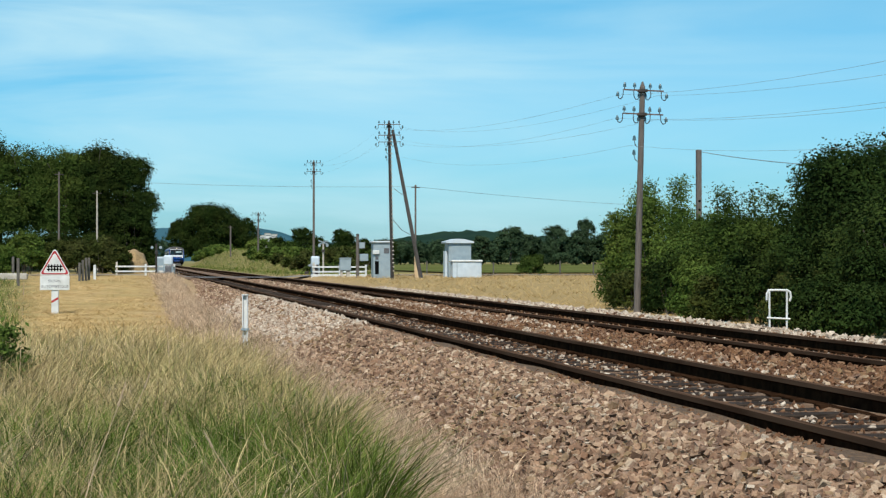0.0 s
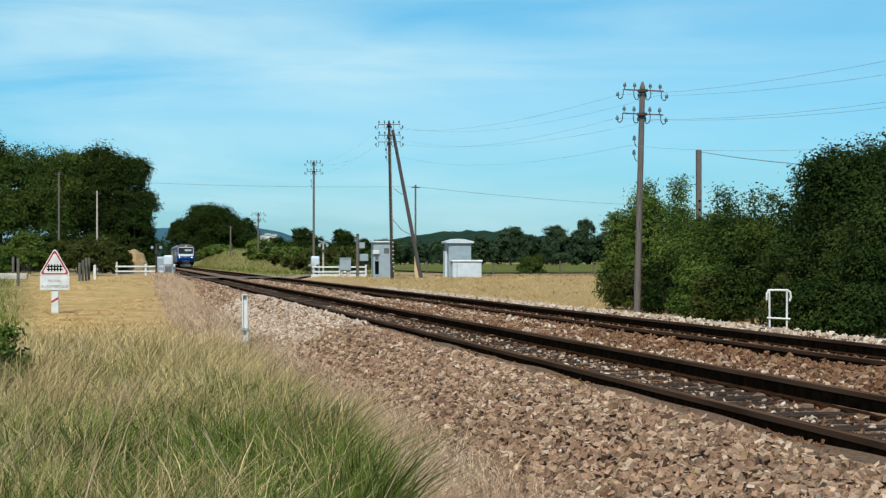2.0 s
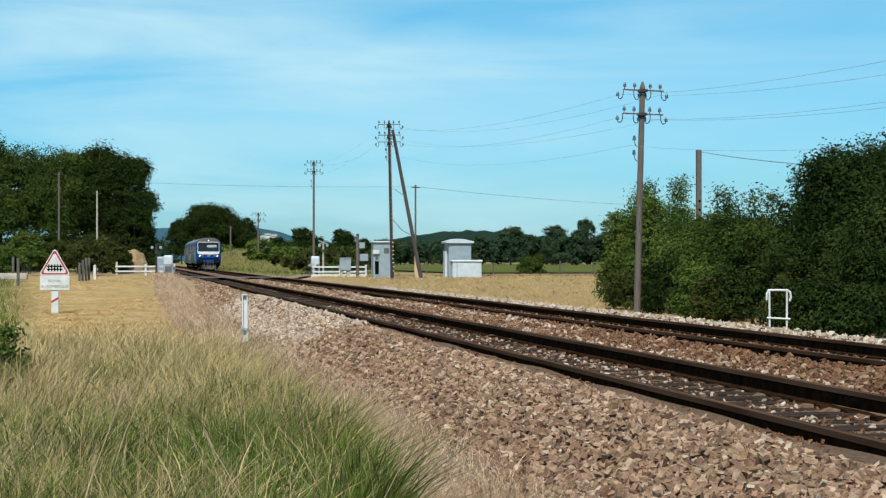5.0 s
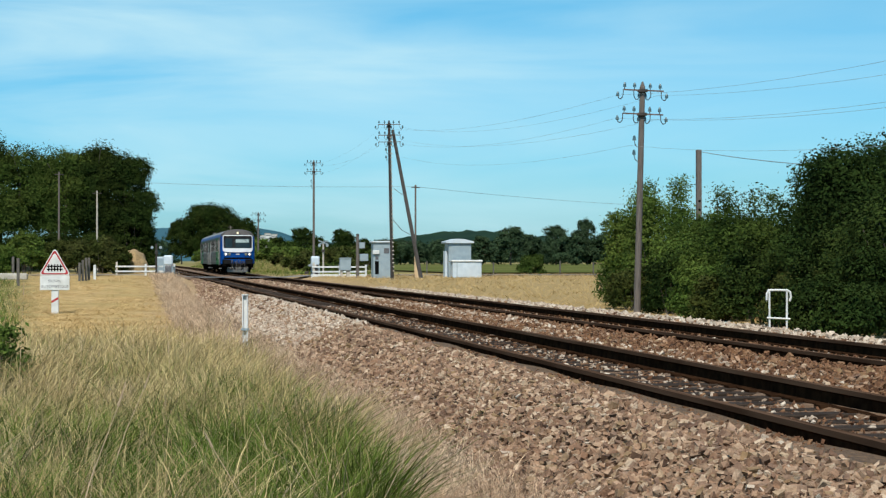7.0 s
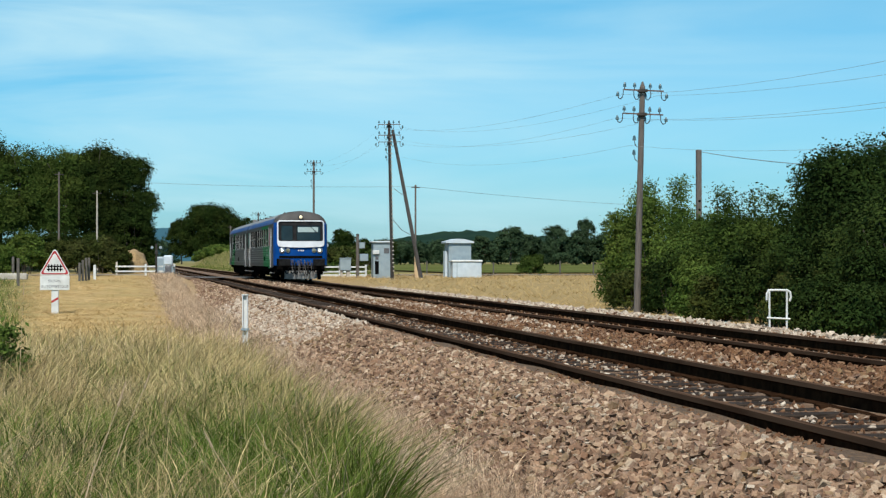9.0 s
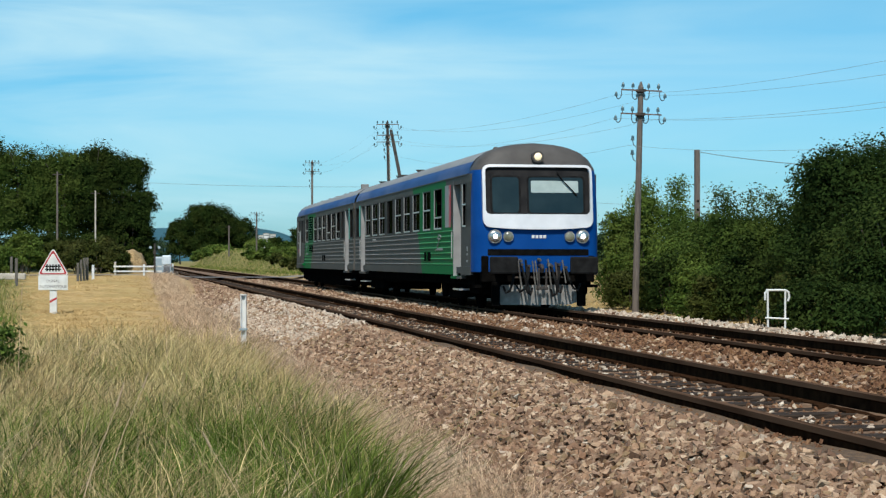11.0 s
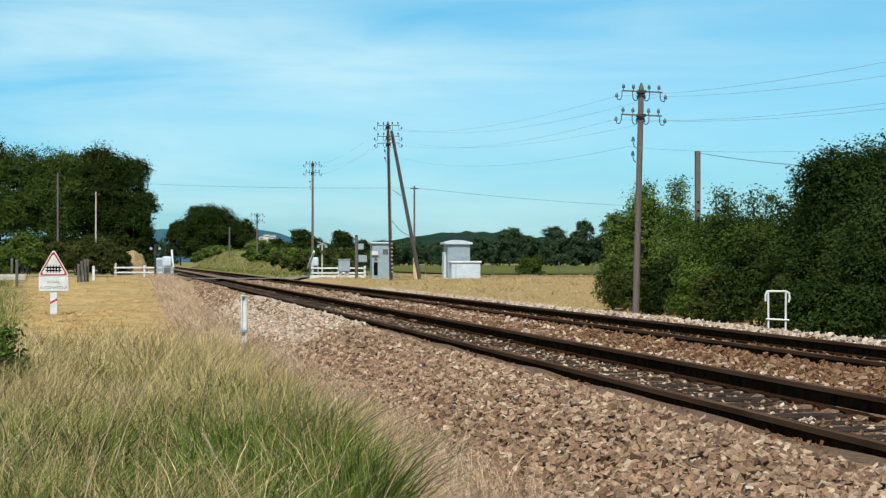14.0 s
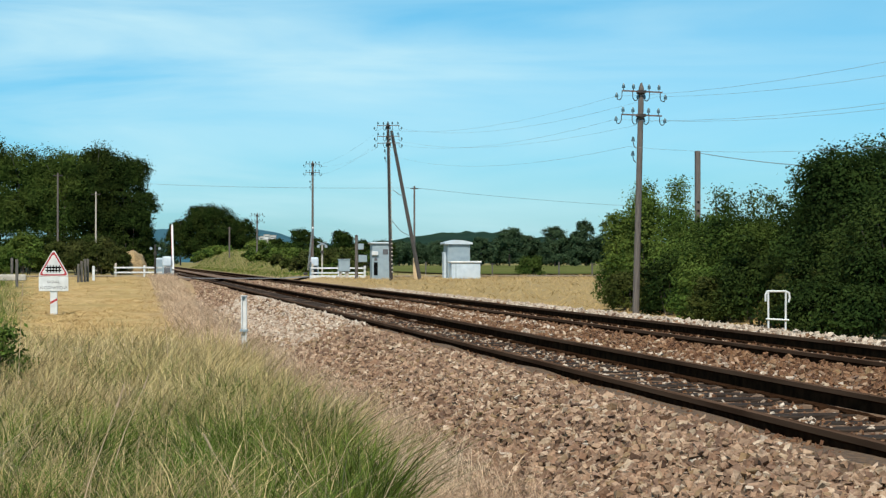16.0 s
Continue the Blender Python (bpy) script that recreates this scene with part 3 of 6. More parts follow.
telegraph_pole(13.95, 48.9, -0.55, 6.6, 1.5, (0.22, 0.88), 0.58, "weathered wooden telegraph pole with two insulator crossarms by the hedge", M_POLE)
telegraph_pole(14.1, 97.6, -0.1, 8.78, -1.2, (0.2, 0.78, 1.15), 0.62, "dark tarred telegraph pole with a leaning strut", M_POLE_DARK, True)
telegraph_pole(14.0, 139.2, -0.05, 8.85, 0, (0.2, 0.85), 0.56, "slim grey wooden telegraph pole beyond the crossing", M_POLE)
telegraph_pole(13.96, 199.5, 2.0, 4.4, 0, (0.2, 0.85), 0.66, "far wooden telegraph pole on the bank", M_POLE)
strut = thing("pole_strut", pose(16.08, 99.7, -0.05), "leaning wooden strut that props a telegraph pole", "pole")
part("post", rods(((0.05, 0.05, -0.4), (-1.95, -2.0, 8.25), 0.115, 0.085), seg=14), M_STRUT, strut, smooth=True)
stump = thing("marker_post", pose(16.2, 102.4, 0.05), "pale split wooden post behind the strut", "post")
part("post", boxes((-0.14, 0.12, -0.1, 0.1, -0.3, 1.25), bevel=0.03), material("fresh_split_wood", (0.42, 0.28, 0.15), (0.58, 0.42, 0.25), 6, 0.9, stretch=(4, 4, 0.4)), stump)
for (x, y, z, h, r, label) in ((-5.35, 143.0, 0.2, 7.75, 0.085, "grey wooden power pole before dark trees"), (-2.5, 145.5, 0.2, 6.4, 0.075, "pale concrete power pole among the trees"),
                               (23.35, 148.2, 0.1, 7.25, 0.09, "slim wooden power pole in the field"), (13.23, 241.3, 2.0, 3.7, 0.12, "short far pole on the grassy bank"),
                               (63.0, 189.0, 0.1, 6.9, 0.12, "far wooden power pole behind the hedge")):
    p = thing("power_pole", pose(x, y, z), label, "pole", "power line poles")
    part("post", rods(((0, 0, -0.4), (0, 0, h), r, r * 0.8)), M_CONCRETE if "concrete" in label else M_POLE, p)
    part("crossarm", boxes((-0.35, 0.35, -0.05, 0.05, h - 0.25, h - 0.18)), M_IRON, p)
cp = thing("concrete_post", pose(19.2, 59.6, -0.5), "tall square weathered post standing in the hedge", "post")
part("post", boxes((-0.085, 0.085, -0.085, 0.085, -0.3, 5.38), bevel=0.02), M_POLE, cp)
for hz in (3.62, 3.32, 3.02):
    part("hole", rods(((0, -0.093, hz), (0, -0.083, hz), 0.045)), M_BLACK, cp, "dark bolt hole")


def wire(a, b, sag, r=0.0032):
    a, b = Vector(a), Vector(b)
    pts = [a.lerp(b, i / 14) - Vector((0, 0, sag * 4 * (i / 14) * (1 - i / 14))) for i in range(15)]
    across = (b - a).cross(Vector((0, 0, 1))).normalized() * r
    bm, prev = bmesh.new(), None
    for p in pts:
        cur = [bm.verts.new(p + o) for o in (across, Vector((0, 0, r)), -across, Vector((0, 0, -r)))]
        if prev:
            for k in range(4):
                bm.faces.new((prev[k], prev[(k + 1) % 4], cur[(k + 1) % 4], cur[k]))
        prev = cur
    w = part("wire", bm, M_WIRE)
    return tagged(w, "thin sagging overhead wire between poles", "wire", "overhead wires")


for k, (ox, dz, sag) in enumerate(((-0.55, 0.30, 0.5), (0.62, 0.3, 0.55), (-0.6, 0.95, 0.6), (0.55, 0.98, 0.52), (-0.2, 1.7, 0.6))):
    wire((13.95 + ox, 48.9, 6.0 - dz), (14.1 + ox, 97.6, 8.62 - dz), sag)
    wire((13.95 + ox, 48.9, 6.0 - dz), (13.9 + ox, 2.0, 5.3 - dz), sag + 0.3)
    if k < 3:
        wire((14.1 + ox, 97.6, 8.62 - dz), (14.0 + ox, 139.2, 8.72 - dz), sag)
wire((-4.2, 178.3, 8.9), (23.35, 148.2, 7.2), 0.25, 0.014)
wire((23.35, 148.2, 7.2), (63.0, 189.0, 6.85), 0.35, 0.014)
wire((19.25, 59.5, 4.8), (18.1, 45.6, 3.6), 0.05, 0.012)
brace = bmesh.new()
pipe(brace, [(14.2, 97.6, 5.0), (14.6, 98.0, 4.75), (14.85, 98.3, 4.7)], 0.02, seg=6)
tagged(part("stay_wire", brace, M_WIRE), "slack stay wire from pole to strut", "wire", "overhead wires")
brace = bmesh.new()
pipe(brace, [(14.15, 97.6, 3.3), (14.7, 98.1, 2.75), (15.3, 98.8, 2.5)], 0.02, seg=6)
tagged(part("stay_wire", brace, M_WIRE), "slack stay wire from pole to strut", "wire", "overhead wires")

# ---- small things beside the line ----
sg = thing("warning_sign", pose(-2.49, 63.0, -0.78, 0, 0, -8), "white warning sign with red-edged triangle on a post", "sign")


def tri(s, z0, y0, y1):
    h = s * 0.866
    r = 0.06 * s
    pts = []
    for cx, cz, a0 in ((-s / 2, 0, 210), (s / 2, 0, 330), (0, h, 90)):
        ux, uz = 0 - cx, h / 3 - cz
        d = math.hypot(ux, uz)
        ccx, ccz = cx + ux / d * 2 * r, cz + uz / d * 2 * r
        pts += [(ccx + r * math.cos(radians(a0 + o)), z0 + ccz + r * math.sin(radians(a0 + o))) for o in (-60, -30, 0, 30, 60)]
    return prism(bmesh.new(), pts, "y", y0, y1)


part("triangle", tri(1.08, 1.37, -0.03, 0.0), M_WHITE, sg, "white triangular plate")
part("red_border", tri(0.99, 1.395, -0.034, -0.031), M_RED, sg, "red border of the triangle")
part("white_field", tri(0.82, 1.44, -0.038, -0.035), M_WHITE, sg)
for k in range(5):
    part("gate_bar", boxes((-0.20 + k * 0.1 - 0.022, -0.20 + k * 0.1 + 0.022, -0.043, -0.039, 1.50, 1.74)), M_BLACK, sg, "black bar of the gate symbol")
part("gate_rail", boxes((-0.27, 0.27, -0.047, -0.044, 1.55, 1.59)), M_BLACK, sg)
part("gate_rail", boxes((-0.27, 0.27, -0.047, -0.044, 1.65, 1.69)), M_BLACK, sg)
part("plate", boxes((-0.50, 0.50, -0.03, 0.0, 0.86, 1.36), bevel=0.012), M_WHITE, sg, "white rectangular plate")
part("post", boxes((-0.12, 0.12, 0.002, 0.10, -0.2, 1.9), bevel=0.01), M_WHITE, sg, "flat white post")
diag = bmesh.new()
prism(diag, [(-0.118, 0.50), (-0.118, 0.42), (0.118, 0.55), (0.118, 0.63)], "y", -0.002, 0.0005)
part("red_band", diag, M_RED, sg, "red slanting band on the post")
for words, zz, size in (("SIGNAL", 1.13, 0.13), ("AUTOMATIQUE", 0.94, 0.13)):
    word(words, pose(0, -0.0325, zz, 90, 0, 0), size, M_INK, sg, "grey printed word " + words.lower())

mk = thing("marker_post", pose(2.27, 36.1, -0.72, 0, 0, -12), "white-painted bent iron marker post in dry grass", "post")
part("upright", boxes((-0.055, 0.055, 0.0, 0.02, -0.2, 1.12), (-0.055, -0.035, -0.06, 0.02, 0.5, 1.12), (0.035, 0.055, -0.05, 0.02, -0.2, 1.1)), M_WHITE, mk)
part("cap", boxes((-0.06, 0.06, -0.07, 0.025, 1.12, 1.14)), M_WHITE, mk)
part("clamp", boxes((-0.075, 0.075, -0.07, 0.035, 0.42, 0.47), bevel=0.006), M_CABINET, mk, "grey clamp round the post")

fr = thing("white_pipe_frame", pose(12.7, 34.35, -0.62, 0, 0, -14), "white-painted pipe frame with a rail at the ballast edge", "frame")
for sx in (-0.16, 0.17):
    part("leg", rods(((sx, 0, -0.15), (sx * 1.05, 0, 1.10), 0.021)), M_WHITE, fr)
tb = bmesh.new()
pipe(tb, [(-0.22, 0, 0.92), (-0.22, 0, 1.05), (-0.18, 0, 1.12), (0.18, 0, 1.12), (0.24, 0, 1.08), (0.255, 0, 0.98), (0.23, 0, 0.90)], 0.021)
part("top_rail", tb, M_WHITE, fr)
part("cross_rail", rods(((-0.22, -0.03, 0.57), (0.24, -0.03, 0.55), 0.018)), M_WHITE, fr)

gate_posts = [(-2.56, 97.0, 0.95), (-2.40, 97.3, 1.1), (-2.24, 97.6, 1.2), (-2.10, 98.0, 1.22)]
for x, y, h in gate_posts:
    tagged(part("fence_post", boxes((x - 0.07, x + 0.06, y - 0.07, y + 0.07, -0.3, 0.02 + h), bevel=0.02), M_FENCEWOOD), "grey weathered wooden fence post in the meadow", "post", "meadow fence posts")
for x, y, h, m in ((-1.85, 100.5, 0.75, M_WHITE), (-7.3, 104, 1.1, M_FENCEWOOD), (-6.4, 104, 1.2, M_FENCEWOOD), (-7.9, 90, 1.0, M_FENCEWOOD), (-5.3, 90, 1.1, M_FENCEWOOD)):
    tagged(part("fence_post", boxes((x - 0.07, x + 0.07, y - 0.06, y + 0.06, -0.4, 0.1 + h), bevel=0.015), m), "thin weathered fence post in the meadow", "post", "meadow fence posts")
tagged(part("feed_trough", boxes((-7.4, -5.2, 96.0, 96.6, 0.10, 0.42), bevel=0.05), M_CONCRETE), "low grey concrete trough in the meadow", "trough")
for i in range(15):
    x = 21.0 + i * 2.35
    tagged(part("field_post", boxes((x - 0.04, x + 0.04, 128 - i * 0.4, 128.12 - i * 0.4, -0.2, 1.05 + 0.1 * math.sin(i * 2.3)), bevel=0.01), M_FENCEWOOD), "wooden field fence post at the meadow's end", "post", "field fence posts")

# ---- the train ----
def livery(name, body, rows, rough=0.5, green=(0.0, 0.118, 0.027)):
    """Grey coach paint with painted green fields: rows of y0, y1 at the waist, and the slant of both edges."""
    m = material(name, body, tuple(c * 1.22 for c in body), 2.2, rough, 0.0, stains=(0.10, 0.09, 0.075), stain_scale=0.8, stain_amount=0.35, stretch=(1, 0.5, 2.2), spec=0.04)
    n, l = m.node_tree.nodes, m.node_tree.links
    b = n["Principled BSDF"]
    src = b.inputs["Base Color"].links[0].from_socket
    tc = n.new("ShaderNodeTexCoord")
    sep = n.new("ShaderNodeSeparateXYZ")
    l.new(tc.outputs["Object"], sep.inputs[0])
    for y0, y1, slant in rows:
        sh = n.new("ShaderNodeMath")
        sh.operation = "MULTIPLY_ADD"
        sh.inputs[1].default_value, sh.inputs[2].default_value = -slant, 1.8 * slant
        l.new(sep.outputs["Z"], sh.inputs[0])
        ad = n.new("ShaderNodeMath")
        ad.operation = "ADD"
        l.new(sep.outputs["Y"], ad.inputs[0])
        l.new(sh.outputs[0], ad.inputs[1])
        lo, hi, both = n.new("ShaderNodeMath"), n.new("ShaderNodeMath"), n.new("ShaderNodeMath")
        lo.operation, hi.operation, both.operation = "GREATER_THAN", "LESS_THAN", "MULTIPLY"
        lo.inputs[1].default_value, hi.inputs[1].default_value = y0, y1
        l.new(ad.outputs[0], lo.inputs[0])
        l.new(ad.outputs[0], hi.inputs[0])
        l.new(lo.outputs[0], both.inputs[0])
        l.new(hi.outputs[0], both.inputs[1])
        mx = n.new("ShaderNodeMixRGB")
        mx.inputs[2].default_value = (*green, 1)
        l.new(both.outputs[0], mx.inputs[0])
        l.new(src, mx.inputs[1])
        src = mx.outputs[0]
    l.new(src, b.inputs["Base Color"])
    return m


GREY = (0.056, 0.0545, 0.0515)
BAND_GREY = (0.022, 0.0217, 0.021)
M_CAR1 = livery("railcar_grey_and_green", GREY, [(2.55, 7.55, 0.75)])
M_CAR2 = livery("trailer_grey_and_green", (0.064, 0.062, 0.057), [(13.3, 16.4, -0.9)])
M_BAND1 = livery("railcar_window_band", BAND_GREY, [(2.55, 7.55, 0.75)])
M_BAND2 = livery("trailer_window_band", BAND_GREY, [(13.1, 15.1, -0.1)])
# Lighter copies of the livery: the ribs' highlights are put into the colour.
M_RIB1 = livery("railcar_highlit_ribs", (0.16, 0.16, 0.155), [(2.55, 7.55, 0.75)], green=(0.05, 0.25, 0.10))
M_RIB2 = livery("trailer_highlit_ribs", (0.16, 0.16, 0.155), [(13.3, 16.4, -0.9)], green=(0.05, 0.25, 0.10))
M_BAND = material("dark_window_band", (0.012, 0.012, 0.012), (0.022, 0.022, 0.022), 3, 0.5, spec=0.15)
M_BLUE = material("blue_coach_paint", (0.001, 0.038, 0.175), (0.002, 0.050, 0.215), 2, 0.5, spec=0.06, stains=(0.008, 0.055, 0.22), stain_scale=1.3)
M_BLUEROOF = material("blue_roof_edge", (0.008, 0.045, 0.155), (0.013, 0.058, 0.19), 2, 0.6, spec=0.2, stains=(0.10, 0.12, 0.2), stain_scale=1.0, stretch=(1, 0.4, 1))
M_ROOF = material("dusty_grey_roof", (0.16, 0.158, 0.156), (0.225, 0.222, 0.22), 2, 0.6, stains=(0.14, 0.135, 0.128), stain_scale=0.8, stretch=(1, 0.4, 1))
M_CABROOF = material("dark_grey_cab_roof", (0.050, 0.046, 0.044), (0.075, 0.070, 0.066), 3, 0.6, spec=0.2, stains=(0.06, 0.055, 0.05), stain_scale=1.5)
M_SILVER = material("silver_white_band", (0.52, 0.53, 0.55), (0.62, 0.63, 0.65), 3, 0.4, 0.05, coat=0.1)
M_RECESS = material("windscreen_recess", (0.010, 0.010, 0.011), (0.024, 0.023, 0.023), 3, 0.7, spec=0.05)
M_REFLECTOR = material("silvered_reflector", (0.30, 0.30, 0.28), (0.62, 0.61, 0.57), 22, 0.25, 0.85)
M_COWL = material("headlamp_rim", (0.16, 0.16, 0.155), (0.34, 0.34, 0.33), 9, 0.35, 0.6)
M_DRAPE = material("teal_window_drape", (0.025, 0.075, 0.07), (0.06, 0.15, 0.14), 5, 0.9)
M_SEAT = material("dark_seat_cloth", (0.016, 0.018, 0.022), (0.035, 0.038, 0.045), 9, 0.95, spec=0.1)
M_PIPE = material("worn_steel_pipe", (0.03, 0.028, 0.025), (0.14, 0.13, 0.115), 14, 0.6, 0.3)
M_JAMB = material("pale_door_jamb", (0.20, 0.20, 0.20), (0.27, 0.27, 0.268), 3, 0.5)
M_CHROME = material("bright_window_frame", (0.42, 0.42, 0.41), (0.55, 0.55, 0.54), 5, 0.3, 0.5)
# Underframe black, deepened so the colour carries the shade beneath the cars.
M_UNDER = material("shade_blackened_underframe", (0.002, 0.002, 0.002), (0.006, 0.0055, 0.005), 5, 0.95, bump=0.4, spec=0.0)
M_RUBBER = material("black_rubber", (0.006, 0.006, 0.006), (0.014, 0.014, 0.014), 8, 0.8, spec=0.08)
M_PLOUGH = material("worn_grey_plough", (0.15, 0.145, 0.135), (0.33, 0.32, 0.30), 4, 0.6, 0.1, stains=(0.10, 0.085, 0.065), stain_scale=3)
M_TEAL = material("teal_panel", (0.015, 0.25, 0.19), (0.03, 0.33, 0.25), 3, 0.4)
M_REDPANEL = material("red_panel", (0.30, 0.010, 0.018), (0.38, 0.016, 0.026), 3, 0.4)
M_INTERIOR = material("dim_coach_interior", (0.03, 0.03, 0.03), (0.05, 0.048, 0.045), 3, 0.8)
M_CURTAIN = material("pale_sun_blind", (0.26, 0.33, 0.32), (0.33, 0.40, 0.39), 5, 0.8)
M_GLASS = glass("coach_window_glass", (0.15, 0.145, 0.13), 0.05, 1.07)
M_LAMP = glow("headlamp_light", (1.0, 0.97, 0.92), 5.0)
M_ROOFLAMP = glow("roof_lamp_light", (0.9, 0.76, 0.48), 0.35)
M_DIMLAMP = material("unlit_lamp_lens", (0.11, 0.11, 0.075), (0.20, 0.195, 0.14), 6, 0.15, coat=0.7)

HALF = 1.41
NOSE = -0.28      # how far the cab's front stands before the first body corner
WIN_Z0, WIN_Z1 = 1.83, 2.81


def roof_pt(z):
    """Half width of the body at a height."""
    return float(np.interp(z, (0.7, 2.2, 2.86, 2.98, 3.16, 3.32, 3.45, 3.56, 3.62, 3.65), (1.41, 1.41, 1.40, 1.39, 1.345, 1.24, 1.06, 0.78, 0.45, 0.0)))


def roof_strip(zs, y0, y1):
    bm = bmesh.new()
    ring = [(roof_pt(z), z) for z in zs]
    out = [(-x, z) for x, z in ring] if zs[-1] < 3.6 else None
    def strip(pts):
        prev = None
        for x, z in pts:
            cur = (bm.verts.new((x, y0, z)), bm.verts.new((x, y1, z)))
            if prev:
                bm.faces.new((prev[0], cur[0], cur[1], prev[1]))
            prev = cur
    if out:
        strip(ring)
        strip(out)
    else:
        strip(ring + [(-x, z) for x, z in ring[-2::-1]])
    return bm


def bogie(parent, y, wheel_name="wheel"):
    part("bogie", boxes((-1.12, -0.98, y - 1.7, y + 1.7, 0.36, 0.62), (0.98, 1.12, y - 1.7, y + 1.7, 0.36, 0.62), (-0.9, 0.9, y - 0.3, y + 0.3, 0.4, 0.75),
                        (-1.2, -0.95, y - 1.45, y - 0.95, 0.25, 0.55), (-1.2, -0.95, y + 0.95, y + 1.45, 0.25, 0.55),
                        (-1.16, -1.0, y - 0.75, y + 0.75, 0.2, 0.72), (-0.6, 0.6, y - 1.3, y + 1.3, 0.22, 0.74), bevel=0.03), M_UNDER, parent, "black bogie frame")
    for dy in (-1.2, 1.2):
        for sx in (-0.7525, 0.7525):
            part(wheel_name, rods(((sx - 0.06, y + dy, 0.43), (sx + 0.06, y + dy, 0.43), 0.43), ((sx - 0.1, y + dy, 0.43), (sx + 0.1, y + dy, 0.43), 0.14), seg=24), M_UNDER, parent, "steel wheel blackened for the shade under the floor")


def coach_side(parent, side, length, windows, doors, plain, mat, band, ribs, y_first, y_last):
    """One side wall: plinth, ribbed waist, pillars between the openings, top strip. windows: y0, y1, kind."""
    o, i = side * HALF, side * (HALF - 0.06)
    x0, x1 = min(o, i), max(o, i)
    gaps = sorted([(a, b) for a, b, _ in windows])
    spans, cur = [], y_first
    for a, b in sorted(doors):
        spans.append((cur, a))
        cur = b
    spans.append((cur, y_last))
    lower, top = bmesh.new(), bmesh.new()
    for a, b in spans:
        box(lower, x0, x1, a, b, 0.96, WIN_Z0)
        box(lower, x0 - 0.012 * (side < 0), x1 + 0.012 * (side > 0), a, b, 0.77, 0.958)
    box(top, x0, x1, y_first, y_last, WIN_Z1, 2.985)
    part("waist_panel", lower, mat, parent, "ribbed grey lower side panel")
    part("top_strip", top, mat, parent)
    for a, b in spans:
        c = a
        for w0, w1 in gaps:
            if a <= w0 and w1 <= b:
                part("window_pillar", boxes((x0, x1, c, w0, WIN_Z0, WIN_Z1)), band, parent)
                c = w1
        part("window_pillar", boxes((x0, x1, c, b, WIN_Z0, WIN_Z1)), band, parent)
        for z in ribs:
            if b - a > 0.9 and a >= plain:
                r = bmesh.new()
                xo = o + side * 0.008
                prism(r, [(o - side * 0.002, z - 0.017), (xo + side * 0.008, z - 0.004), (xo + side * 0.008, z + 0.006), (o - side * 0.002, z + 0.017)], "y", a + 0.02, b - 0.02)
                part("rib", r, M_RIB1, parent, "pressed rib along the side, its highlight put in the colour")
    for w0, w1, kind in windows:
        xg = o - side * 0.035
        fr = bmesh.new()
        f0, f1 = min(o - side * 0.045, o + side * 0.012), max(o - side * 0.045, o + side * 0.012)
        t = 0.022
        box(fr, f0, f1, w0, w0 + t, WIN_Z0, WIN_Z1)
        box(fr, f0, f1 - (0 if side > 0 else 0), w1 - t, w1, WIN_Z0, WIN_Z1)
        box(fr, f0, f1, w0 + t, w1 - t, WIN_Z0, WIN_Z0 + t)
        box(fr, f0, f1, w0 + t, w1 - t, WIN_Z1 - t, WIN_Z1)
        w = part("window", fr, M_BAND, parent, "coach window with a bright sill")
        if kind != "dark":
            e0, e1 = min(o, o + side * 0.016), max(o, o + side * 0.016)
            part("bright_edge", boxes((e0, e1, w1 - t - 0.03, w1 - 0.022, WIN_Z0 + 0.01, WIN_Z1 - 0.02)), M_CHROME, w)
            part("bright_sill", boxes((e0, e1, w0 + 0.02, w1 - t - 0.03, WIN_Z0 + 0.005, WIN_Z0 + 0.04)), M_CHROME, w)
        if kind in ("split", "open"):
            zz = 2.33 if kind == "split" else 2.12
            part("glazing_bar", boxes((f0, f1, w0 + t, w1 - t, zz - 0.016, zz + 0.016)), M_CHROME, w)
            if kind == "open":
                part("pane", boxes((xg - 0.004, xg + 0.004, w0 + t, w1 - t, WIN_Z0 + t, zz)), M_GLASS, w, "lowered window glass")
                continue
        part("pane", boxes((xg - 0.004, xg + 0.004, w0 + t, w1 - t, WIN_Z0 + t, WIN_Z1 - t)), M_GLASS, w, "tinted window glass").visible_shadow = False
    for a, b in doors:
        d = side * (HALF - 0.34)
        dx0, dx1 = min(d, d - side * 0.04), max(d, d - side * 0.04)
        dr = part("door", boxes((dx0, dx1, a, b, 0.72, 2.86)), M_BAND, parent, "dark recessed folding door")
        part("door_window", boxes((min(d, d + side * 0.012), max(d, d + side * 0.012), a + 0.18, b - 0.18, 1.5, 2.55)), M_GLASS, dr)
        part("jamb", boxes((min(d, o), max(d, o), b - 0.05, b, 0.72, 2.90)), M_JAMB, parent, "pale grey door jamb")
        part("jamb", boxes((min(d, o), max(d, o), a, a + 0.05, 0.72, 2.90)), M_JAMB, parent, "pale grey door jamb")
        part("footboard", boxes((min(d, o + side * 0.05), max(d, o + side * 0.05), a - 0.05, b + 0.05, 0.68, 0.74)), mat, parent)
        part("step", boxes((min(o - side * 0.25, o + side * 0.02), max(o - side * 0.25, o + side * 0.02), a + 0.1, b - 0.1, 0.42, 0.455)), M_CHROME, parent, "bright footstep under the door")
        part("handrail", rods(((o + side * 0.02, b + 0.07, 1.15), (o + side * 0.02, b + 0.07, 1.75), 0.014), seg=6), M_CHROME, parent)


